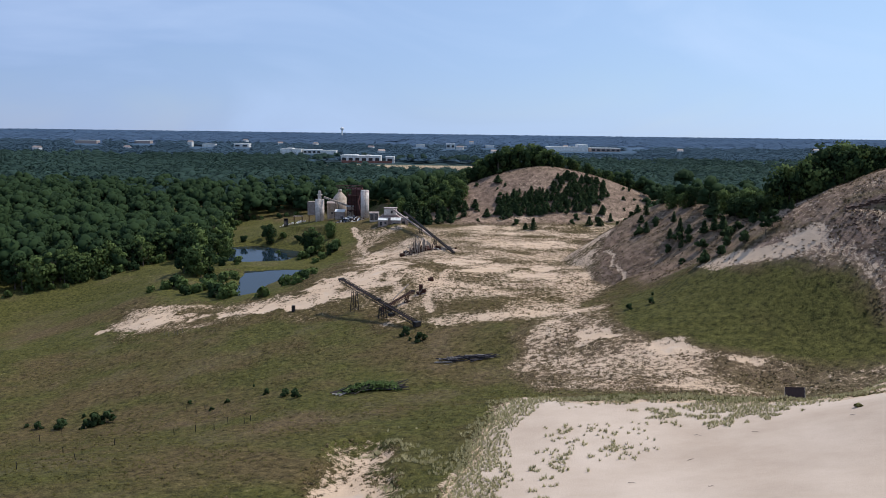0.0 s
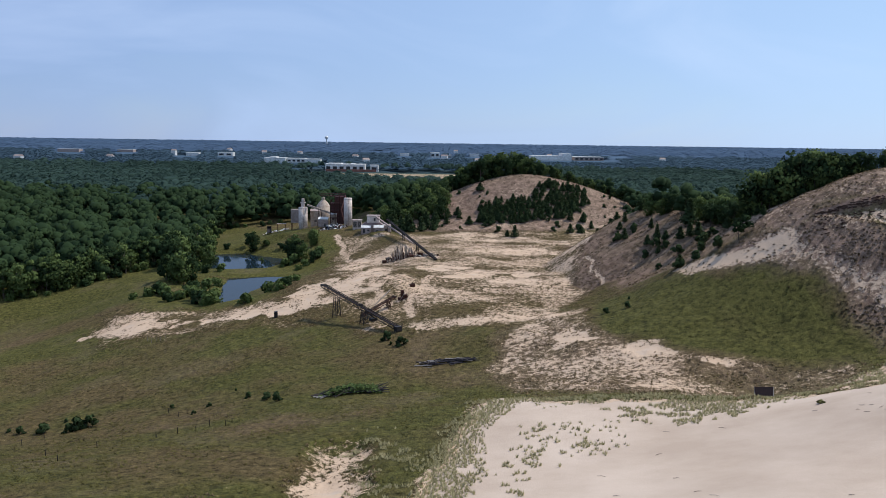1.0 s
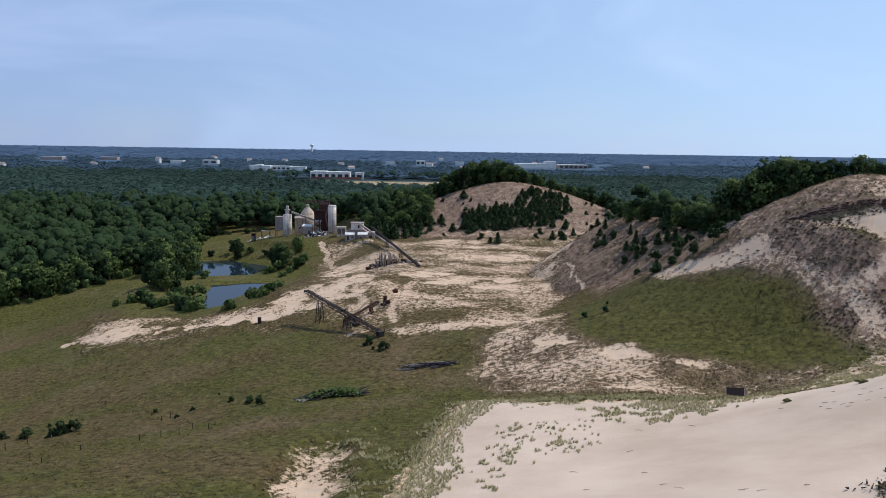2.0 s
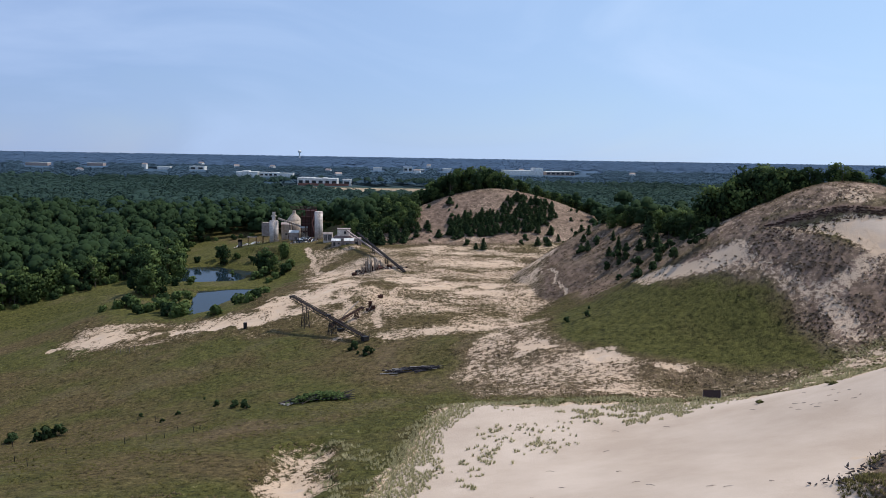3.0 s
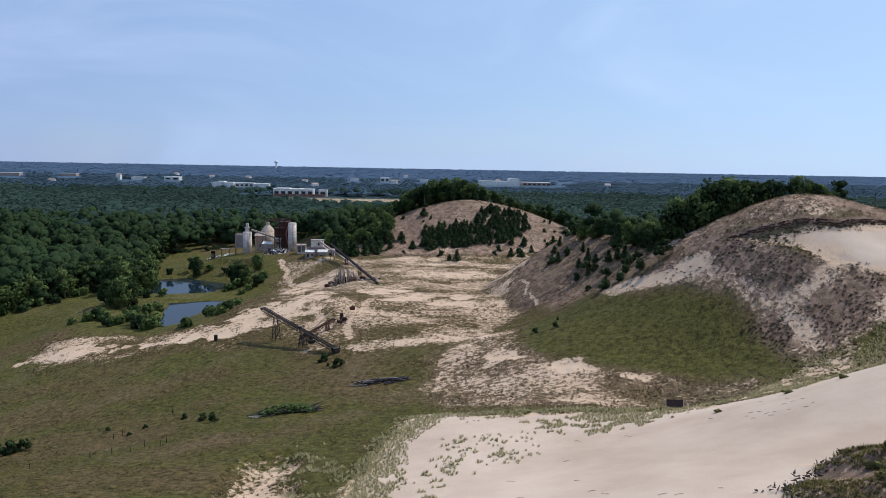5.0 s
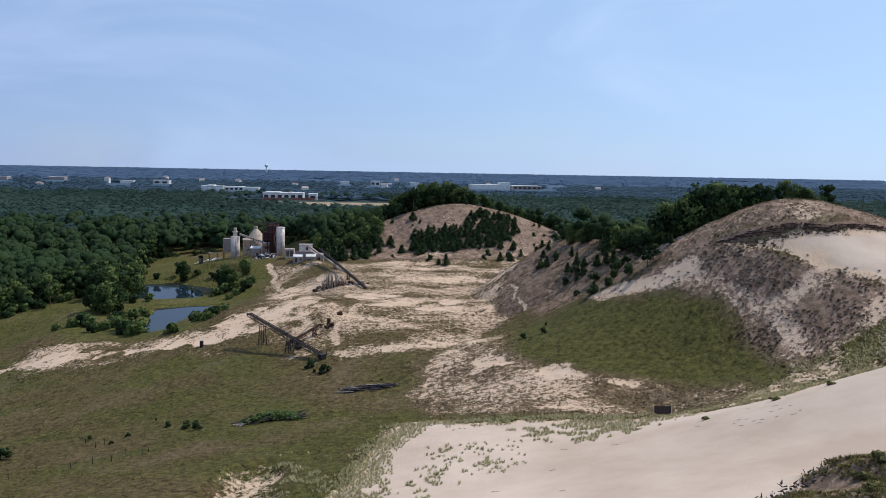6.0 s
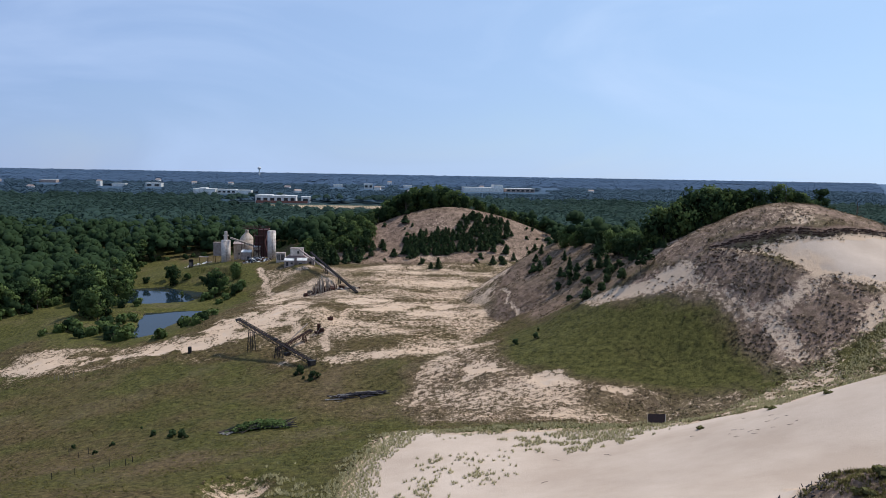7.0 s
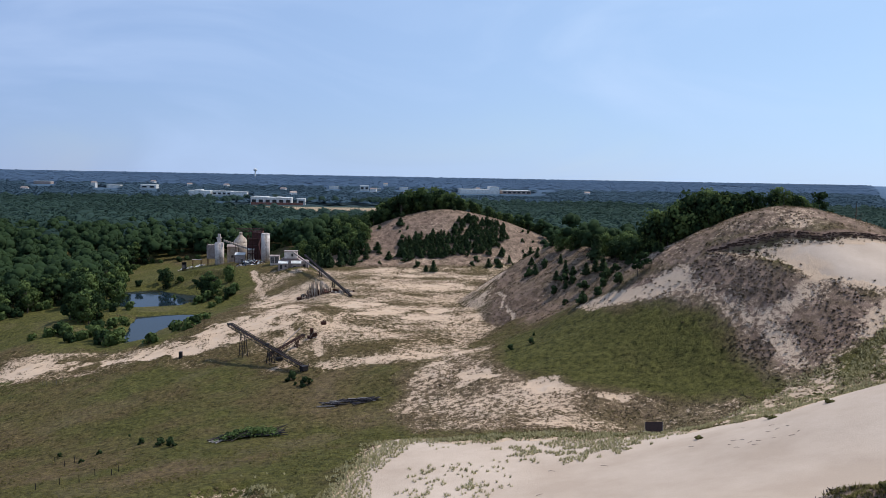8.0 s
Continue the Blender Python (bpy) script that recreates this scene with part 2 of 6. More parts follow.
MAT_CLUMP = leaves("olive_bush_leaves", (0.095, 0.090, 0.034), (0.22, 0.205, 0.080), 0.85, 0.3)
MAT_BARK = worn("bark", (0.13, 0.10, 0.08), (0.05, 0.04, 0.03), 0.9, 0, 2.0)
MAT_DEAD = worn("bleached_wood", (0.42, 0.38, 0.34), (0.16, 0.13, 0.11), 0.9, 0, 1.5)
MAT_CONCRETE = worn("weathered_concrete", (0.74, 0.64, 0.57), (0.40, 0.32, 0.27), 0.9, 0, 0.4)
MAT_RUST = worn("rusted_steel", (0.11, 0.045, 0.03), (0.035, 0.022, 0.018), 0.85, 0.3, 1.2)
MAT_RED = worn("red_oxide_steel", (0.13, 0.040, 0.034), (0.05, 0.024, 0.022), 0.75, 0.1, 0.8)
MAT_BLACK = worn("dark_conveyor_steel", (0.035, 0.028, 0.027), (0.012, 0.010, 0.010), 0.7, 0.3, 1.5)
MAT_TIN = worn("grey_corrugated_tin", (0.44, 0.36, 0.32), (0.24, 0.165, 0.135), 0.7, 0.1, 0.5)
MAT_WHITE = worn("white_painted_metal", (0.78, 0.77, 0.74), (0.52, 0.49, 0.45), 0.6, 0, 0.3, 0.3)
MAT_TAN = worn("tan_painted_steel", (0.56, 0.46, 0.37), (0.28, 0.19, 0.13), 0.7, 0.1, 0.5)
MAT_GLASS_DARK = worn("dark_opening", (0.02, 0.02, 0.022), (0.012, 0.012, 0.012), 0.4)
MAT_WOOD = worn("weathered_boards", (0.30, 0.25, 0.21), (0.14, 0.11, 0.09), 0.9, 0, 1.0)
MAT_TAR = worn("dark_tar_paper", (0.020, 0.010, 0.011), (0.010, 0.007, 0.008), 0.9, 0, 1.0)


def water_material():
    m, n, l, b = material("pond_water", 0.06)
    b.inputs["Base Color"].default_value = (0.012, 0.022, 0.03, 1)
    b.inputs["IOR"].default_value = 1.12
    k = noise_node(n, l, 1.6, 3, 0.5)
    bump(n, l, b, k.outputs["Fac"], 0.06, 0.03)
    return m


MAT_WATER = water_material()

# ---- the lie of the land ----
# swells of the ground: for each column of the plan, the heights of round swells at even steps northwards
WEST_Y = (60, 130, 200, 270, 340, 410, 490, 560)
WEST = {
    -190: (8.0, -3.0, -11.9, -4.4, -22.1, -4.5, -7.3, -8.0),
    -130: (6.8, -0.8, -6.0, -10.9, -3.2, -3.5, -5.6, -5.0),
    -75: (-2.8, 6.7, -7.2, -2.3, -2.6, -9.0, 4.3, 0.5),
    -25: (16.4, 4.8, 1.3, 0.2, 5.9, 2.2, 6.6, -1.3),
}
EAST_Y = (50, 95, 135, 170, 205, 240, 280, 320, 365, 410, 455, 520)
EAST = {
    20: (6.7, 6.8, 2.0, 5.4, -2.6, 3.5, 3.4, 6.9, -4.0, 8.5, 16.6, 0.7),
    55: (14.4, 12.9, 5.6, 2.7, 4.8, 4.4, -4.2, 5.4, 26.0, 27.5, 19.2, 1.1),
    90: (15.6, 9.5, 15.2, 3.3, 0.2, 14.5, 17.2, 14.4, 9.7, 6.0, 4.4, 1.8),
    125: (3.6, 16.0, 19.2, 2.1, 16.9, 31.8, 8.4, 15.8, 4.5, 5.5, -0.7, 1.2),
    165: (4.0, 37.5, 15.3, 28.1, 8.1, 25.3, 10.7, 3.6, 2.0, 1.1, -0.0, 0.0),
    205: (11.3, 0, 45.1, 0, 41.6, 0, 8.6, 0, 0.5, 0, 0, 0.0),
}
POND_A = [(-82, 333), (-93, 396), (-80, 401), (-62, 402), (-62, 389), (-70, 374), (-74, 360), (-73, 339)]
POND_B = [(-114, 416), (-124, 468), (-102, 476), (-76, 457), (-72, 436), (-79, 428), (-100, 417)]
POND_C = [(-101, 340), (-108, 388), (-102, 384), (-98, 343)]
WATER_LEVEL = -8.0
MOUNDS = [(66, 96, 13.0, 3.2), (56, 93, 8.5, 1.8)]
SADDLE_CREST = [(97, 415, 12), (92, 384, 19), (91, 363, 26), (93, 350, 31), (100, 340, 33), (101, 318, 33.5)]
DENTS = [(80, 276, 13, -4.5), (71, 180, 11, -2.8), (59, 326, 18, 2.2)]
LIP = [(13, 176), (26, 173), (36, 171), (47, 170), (60, 165), (72, 160), (88, 166), (115, 177), (140, 184)]
HOLE = [(-17, 124), (-18, 140), (-15, 159), (-10, 162), (-6, 135), (-7, 116), (-12, 113)]
BLOWOUT = [(104, 231), (114, 225), (129, 219), (151, 222), (175, 210), (150, 196), (134, 199), (123, 206), (117, 214)]
SCAR = [(71, 252), (78, 250), (88, 238), (97, 233), (100, 227), (96, 223), (86, 230), (75, 242)]
DUNE = [(-1, 95), (0.5, 125), (5, 150), (11.5, 171), (17, 183), (22, 177), (26, 172), (36, 169), (47, 168), (60, 163), (72, 156), (80, 151), (90, 150), (112, 158), (150, 168), (190, 140), (150, 90), (60, 70), (20, 70)]
SHOULDER = [(66, 166), (78, 150), (90, 148), (112, 156), (150, 165), (170, 180), (140, 190), (104, 186), (84, 176)]
WET = [(-230, 345), (-165, 352), (-130, 345), (-100, 322), (-64, 320), (-52, 345), (-48, 420), (-54, 470), (-62, 488), (-80, 500), (-96, 560), (-150, 600), (-240, 420)]
FLOOR = [(-131, 340), (-112, 329), (-88, 320), (-70, 314), (-57, 318), (-50, 338), (-46, 412), (-44, 448), (-52, 470), (-21, 452), (-14, 470), (30, 469), (70, 468), (106, 474), (86, 410), (74, 352), (66, 318), (68, 308), (62, 288), (50, 275), (50, 252), (46, 227), (33, 236), (12, 247), (-12, 259), (-22, 270), (-30, 276), (-48, 279), (-67, 281), (-88, 288), (-110, 295), (-124, 312)]
CORRIDOR = [(30, 250), (43, 240), (50, 222), (65, 206), (84, 190), (95, 187), (80, 168), (62, 168), (44, 176), (31, 184), (20, 190), (18, 225)]
GREEN = [(46, 235), (54, 266), (64, 257), (73, 244), (80, 234), (88, 225), (97, 212), (98, 192), (92, 187), (71, 198), (57, 211), (48, 224)]
PIT = [(-3, 296), (-4, 410), (-12, 440), (-24, 490), (-60, 640), (220, 640), (150, 540), (112, 480), (84, 412), (71, 352), (63, 304), (52, 290), (25, 288)]
SLOPE = [(60, 300), (66, 270), (78, 252), (86, 244), (98, 262), (112, 300), (112, 345), (98, 385), (84, 425), (72, 425), (68, 395), (70, 368), (66, 350), (61, 330), (57, 314)]
UPPER = [(84, 247), (100, 232), (114, 226), (129, 220), (151, 223), (200, 200), (220, 250), (120, 275), (92, 275)]
HILL = [(-14, 478), (0, 470), (60, 467), (100, 472), (130, 496), (150, 560), (-10, 575), (-24, 520)]
RIDGE_FACE = [(80, 238), (84, 246), (104, 232), (117, 214), (134, 199), (160, 190), (140, 178), (112, 178), (99, 188), (100, 200), (98, 212), (88, 227)]
THIN_TRACK = [(64, 333), (66, 322), (63, 312), (66, 303), (62, 294), (60, 286)]
DARK_GROWTH = [[(96, 231), (104, 227), (114, 218), (118, 211), (112, 207), (101, 217)], [(110, 201), (118, 203), (128, 201), (121, 189), (111, 190)], [(99, 212), (105, 204), (108, 197), (100, 194)]]
STREAK = [(121, 207), (113, 205), (106, 205), (108, 197), (107, 190)]
TRACKS = [[(-47, 462), (-40, 430), (-33, 395), (-25, 350), (-15, 304), (-12, 280)], [(4, 330), (0, 305), (-4, 285), (-2, 268)]]
BARE = [(29, 321, 8, 5), (64, 356, 6, 10), (19, 333, 10, 9), (44, 334, 8, 5), (48, 401, 9, 9), (80, 384, 5, 10), (-30, 380, 7, 30), (-40, 312, 10, 12), (-62, 300, 14, 6), (-100, 305, 18, 6), (10, 350, 12, 8), (55, 210, 9, 5), (40, 226, 6, 6), (72, 199, 8, 3), (-15, 330, 6, 14), (-46, 301, 16, 10), (-28, 318, 15, 16), (-22, 345, 10, 18)]
FIELDS = [(-210, 1130), (-90, 1080), (60, 1010), (130, 1060), (150, 1290), (-40, 1370), (-190, 1370)]


def smooth_step(a, b, v):
    u = np.clip((v - a) / (b - a), 0, 1)
    return u * u * (3 - 2 * u)


def swells(x, y):
    z = np.zeros(np.shape(x))
    for table, steps, r in ((WEST, WEST_Y, 55.0), (EAST, EAST_Y, 33.0)):
        for cx, heights in table.items():
            for cy, h in zip(steps, heights):
                if h:
                    z = z + h * np.exp(-((x - cx) ** 2 + (y - cy) ** 2) / r ** 2)
    return z


def land(x, y):
    """Height of the ground."""
    x, y = np.asarray(x, float), np.asarray(y, float)
    z = swells(x, y)
    z = z + 22 * smooth_step(1500, 4900, np.hypot(x, y))
    # flat pit floor with the bare hill behind it
    q = line_distance(PIT + PIT[:1], x, y) * (2 * inside(PIT, x, y) - 1)
    m = smooth_step(np.where((x > 45) & (y > 285), -30, -9), 4, q)
    hill = 31 * np.exp(-((x - 68) / 72) ** 2 - ((y - 535) / np.where(y < 535, 38, 70)) ** 2)
    z = z * (1 - m) + m * (5.5 + hill)
    # saddle between the hill and the ridge
    for (x0, y0, z0), (x1, y1, z1) in zip(SADDLE_CREST, SADDLE_CREST[1:]):
        vx, vy = x1 - x0, y1 - y0
        u = np.clip(((x - x0) * vx + (y - y0) * vy) / (vx * vx + vy * vy), 0, 1)
        d = np.hypot(x - x0 - u * vx, y - y0 - u * vy)
        z = np.maximum(z, z0 + u * (z1 - z0) - np.sqrt(d * d + 49) * 0.72 + 5.0)
    for cx, cy, r, h in DENTS:
        z = z + h * np.exp(-((x - cx) ** 2 + (y - cy) ** 2) / r ** 2)
    near = 1 - smooth_step(480, 700, np.hypot(x, y))
    # ponds lie in hollows with low banks
    for pond in (POND_A, POND_B, POND_C):
        d = line_distance(pond + pond[:1], x, y)
        w = np.exp(-(d / 26.0) ** 2)
        z = z + w * (np.maximum(z, WATER_LEVEL + 0.7 + 0.05 * np.minimum(d, 12)) - z)
    for pond in (POND_A, POND_B, POND_C):
        d = line_distance(pond + pond[:1], x, y)
        k = inside(pond, x, y)
        z = np.where(k > 0, np.minimum(z, WATER_LEVEL + 0.25 - 0.35 * np.minimum(d, 5)), np.where(d < 18, np.minimum(z, WATER_LEVEL + 0.3 + d * 0.42), z))
    # crest of the near dune, blown-out hollow with its scarp, sand hole
    z = z + 0.45 * np.exp(-(line_distance(LIP, x, y) / 4.5) ** 2)
    z = z - 1.3 * region(BLOWOUT, x, y, 0.8, 1.0, 31) * smooth_step(203, 218, y)
    z = z - 1.8 * region(HOLE, x, y, 2.0, 2.0, 37)
    for cx, cy, r, h in MOUNDS:
        z = z + h * (1 - smooth_step(0.35, 1.0, np.hypot(x - cx, y - cy) / r + (fbm(x, y, 5, 19) - 0.5) * 0.5))
    # hummocks
    z = z + near * (fbm(x, y, 22, 3) - 0.5) * 1.6 * (1 - 0.7 * inside(DUNE, x, y))
    z = z + near * (fbm(x, y, 3.4, 9) - 0.5) * 0.7 * (1 - 0.9 * inside(DUNE, x, y)) * (1 - 0.8 * inside(BLOWOUT, x, y))
    return z


def far_off(y):
    return np.asarray(y) > 650


def covers(x, y):
    """Shares of bare sand, green and rust-brown growth at places of the plan."""
    sand = 0.16 + 0.12 * (fbm(x, y, 30, 71) - 0.5)
    lush = 0.60 + 1.7 * (fbm(x, y, 30, 73) - 0.5) + 0.9 * (fbm(x, y, 9, 74) - 0.5)
    wet = region(WET, x, y, 4, 6, 87)
    lush = lush + (0.95 + 0.5 * (fbm(x, y, 12, 72) - 0.5) - lush) * wet
    rust = 0.1 * smooth_step(0.55, 0.7, fbm(x, y, 14, 75))
    hill, ridge = np.maximum(region(HILL, x, y, 4, 5, 81), region(SLOPE, x, y, 4, 5, 86)), region(RIDGE_FACE, x, y, 3, 4, 83)
    sand = np.maximum(sand, hill * (0.30 + 0.5 * (fbm(x, y, 16, 79) - 0.5)))
    sand = np.maximum(sand, ridge * (0.54 + 0.8 * (fbm(x, y, 9, 77) - 0.5)))
    upper = region(UPPER, x, y, 4, 5, 82)
    sand = sand * (1 - upper) + upper * (0.44 + 0.5 * (fbm(x, y, 14, 76) - 0.5))
    for growth in DARK_GROWTH:
        k = region(growth, x, y, 2.0, 3.0, 78)
        sand = sand * (1 - k) + (0.22 + 0.35 * (fbm(x, y, 6, 80) - 0.5)) * k
    sand = np.maximum(sand, (0.44 + 0.3 * fbm(x, y, 5, 84)) * (1 - smooth_step(1.0, 4.5, line_distance(STREAK, x + (fbm(x, y, 8, 94) - 0.5) * 5, y))))
    rust = np.maximum(rust, np.maximum(0.75 * np.maximum(hill, ridge), 0.7 * upper))
    floor = region(FLOOR, x, y, 4, 8, 85)
    # wheel-swept bands run across the eastern floor
    band = 0.6 * fbm(x / 2.0, y, 9, 88) + 0.4 * fbm(x, y, 12, 92)
    east = smooth_step(0, 22, x) * smooth_step(275, 300, y)
    swept = 0.42 + 0.85 * (fbm(x, y, 16, 87) - 0.5)
    swept = swept * (1 - east) + east * (0.53 + 1.0 * (band - 0.5))
    sand = np.maximum(sand * (1 - 0.8 * floor * east), floor * swept)
    cor = region(CORRIDOR, x, y, 3, 5, 89)
    sand = np.maximum(sand, cor * (0.48 + 0.6 * (fbm(x, y, 13, 91) - 0.5)))
    rust = np.maximum(rust * (1 - floor), 0.25 * cor)
    bare_ground = np.maximum(floor, 0.7 * cor)
    lush = lush * (1 - bare_ground) + bare_ground * (0.22 + 0.5 * (fbm(x, y, 14, 110) - 0.5))
    slope = region(SLOPE, x, y, 2.5, 4, 86)
    sand, rust = sand * (1 - slope) + slope * (0.24 + 0.5 * (fbm(x, y, 8, 109) - 0.5)), rust + (0.62 - rust) * slope
    for cx, cy, rx, ry in BARE:
        q = np.hypot((x - cx) / rx, (y - cy) / ry) + (fbm(x, y, 5, 93) - 0.5) * 1.6
        sand = np.maximum(sand, (1 - smooth_step(0.55, 1.35, q)) * (0.72 + 0.55 * (fbm(x, y, 4, 98) - 0.42)))
    for track in TRACKS:
        sand = np.maximum(sand, 0.64 * (1 - smooth_step(0.8, 3.0, line_distance(track, x + (fbm(x, y, 8, 95) - 0.5) * 3, y))))
    sand = np.maximum(sand, 0.7 * (1 - smooth_step(0.3, 1.1, line_distance(THIN_TRACK, x + (fbm(x, y, 5, 96) - 0.5) * 3, y))))
    sand = np.maximum(sand, (0.62 + 0.4 * fbm(x, y, 5, 102)) * region(SCAR, x, y, 1.6, 2.5, 97))
    sand = np.maximum(sand, region(BLOWOUT, x, y, 2.0, 2.5, 31) * (0.62 + 0.38 * smooth_step(112, 128, x + (fbm(x, y, 6, 104) - 0.5) * 16)))
    sand = np.maximum(sand, (0.58 + 0.75 * (fbm(x, y, 5, 106) - 0.25)) * region(HOLE, x, y, 3.5, 5, 37))
    sand = np.maximum(sand, region(DUNE, x, y, 1.5, 2.5, 99))
    shoulder = region(SHOULDER, x, y, 1.5, 2.5, 105)
    sand = sand * (1 - shoulder) + shoulder * (0.54 + 1.1 * (fbm(x / 1.6, y, 6, 107) - 0.5))
    rust, lush = rust * (1 - shoulder), lush + (0.6 - lush) * shoulder
    for cx, cy, r, h in MOUNDS:
        k = 1 - smooth_step(0.72, 0.98, np.hypot(x - cx, y - cy) / r + (fbm(x, y, 4, 19) - 0.5) * 0.5)
        sand, rust, lush = sand * (1 - k) + k * (0.30 + 0.5 * (fbm(x, y, 4, 108) - 0.5)), rust + (0.7 - rust) * k, lush + (0.5 - lush) * k
    green = region(GREEN, x, y, 2.5, 3, 101)
    sand, rust = sand * (1 - green) + 0.05 * green, rust * (1 - green)
    lush = np.maximum(lush, 0.85 * green)
    edge = line_distance(BLOWOUT[:5], x, y - 0.6)
    scarp = np.exp(-(edge / 0.9) ** 2)
    sand, rust, lush = sand * (1 - scarp), np.maximum(rust, scarp), lush * (1 - scarp)
    fields = inside(FIELDS, x, y)
    away = smooth_step(600, 760, y)
    rust, lush = rust * (1 - away), lush + (0.75 - lush) * away
    sand = np.where(far_off(y), fields * 0.5, sand)
    return sand, lush, rust


def spaced(stretches):
    """Grid lines: (from, to, step) stretches, the step growing past the last."""
    out = []
    for p, q, s in stretches:
        out += list(np.arange(p, q, s))
    return out


def grown(start, stop, step, factor):
    out, v = [], start
    while v < stop:
        out.append(v)
        v, step = v + step, step * factor
    return out + [stop]


gx = [-v for v in grown(150, 4900, 2.4, 1.12)][::-1] + spaced([(-149, -60, 1.5), (-60, 150, 0.8)]) + grown(150, 4900, 1.6, 1.12)
gy = [-v for v in grown(60, 900, 4, 1.3)][::-1] + spaced([(-59, 84, 3.5), (84, 210, 0.75), (210, 340, 1.0), (340, 520, 1.6)]) + grown(520, 4900, 2.2, 1.08)
GX, GY = np.meshgrid(np.array(gx), np.array(gy))
GZ = land(GX, GY)
ids = np.arange(GX.size).reshape(GX.shape)
quads = np.stack([ids[:-1, :-1], ids[:-1, 1:], ids[1:, 1:], ids[1:, :-1]], -1).reshape(-1, 4)
s_, l_, r_ = covers(GX, GY)
# the last attribute grows with distance and drives the painted haze
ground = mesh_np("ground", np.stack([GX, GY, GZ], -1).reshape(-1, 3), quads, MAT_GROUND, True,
                 (("sand", s_.ravel()), ("lush", l_.ravel()), ("rust", r_.ravel()), ("woodland_haze", (np.clip((GY - 700) / 4000, 0, 1) * (1 - inside(FIELDS, GX, GY))).ravel())))
tagged(ground, "rolling dune land of pale sand and dry grass", "ground", kind="structure")


def pond(poly, label):
    bm = bmesh.new()
    cx, cy = sum(p[0] for p in poly) / len(poly), sum(p[1] for p in poly) / len(poly)
    bm.faces.new([bm.verts.new((cx + (px - cx) * 1.12, cy + (py - cy) * 1.06, WATER_LEVEL)) for px, py in poly[::-1]])
    bmesh.ops.triangulate(bm, faces=bm.faces[:])
    w = part("water", bm, MAT_WATER)
    w.data.update()
    return tagged(w, label, "pond", kind="structure")


pond(POND_A, "still dark blue pond below a grassy bank")
pond(POND_B, "dark still pond beside the woods")
pond(POND_C, "narrow dark inlet between reeds and shrubs")


def height(x, y):
    return float(land(np.array([x]), np.array([y]))[0])


# ---- woods ----
OPEN = [(-420, 250), (-182, 389), (-160, 402), (-135, 430), (-118, 442), (-136, 524), (-147, 586), (-95, 593), (-52, 600), (-34, 560), (-28, 490), (-20, 500), (-8, 545), (10, 556),
        (60, 560), (120, 558), (126, 520), (116, 480), (100, 410), (94, 350), (96, 322), (94, 300), (97, 285), (100, 264), (106, 252), (122, 247), (136, 243), (139, 236), (220, 225), (400, 100), (400, -300), (-420, -300)]


def cards(centres, normals_from, size, rng, aspect=0.95, level=0.0, jitter=0.3):
    """Leaf-clump quads at places, facing roughly away from given points."""
    n = len(centres)
    d = centres - normals_from
    d = d / (np.linalg.norm(d, axis=1, keepdims=True) + 1e-6) + rng.normal(0, jitter, (n, 3)) + np.array([0, 0, level])
    d /= np.linalg.norm(d, axis=1, keepdims=True)
    u = np.cross(d, rng.normal(0, 1, (n, 3)))
    u /= np.linalg.norm(u, axis=1, keepdims=True)
    v = np.cross(d, u)
    s = (size * rng.uniform(0.6, 1.3, n))[:, None] if np.ndim(size) == 0 else (size * rng.uniform(0.6, 1.3, n))[:, None]
    u, v = u * s * 0.5, v * s * 0.5 * aspect
    bend = d * s * 0.18
    vs = np.stack([centres - u - v - bend, centres + u - v * 0.7 + bend, centres + u * 0.8 + v - bend, centres - u * 0.9 + v * 0.8 + bend], 1).reshape(-1, 3)
    return vs, np.arange(4 * n).reshape(-1, 4)


def unit(v):
    return v / (np.linalg.norm(v, axis=-1, keepdims=True) + 1e-6)


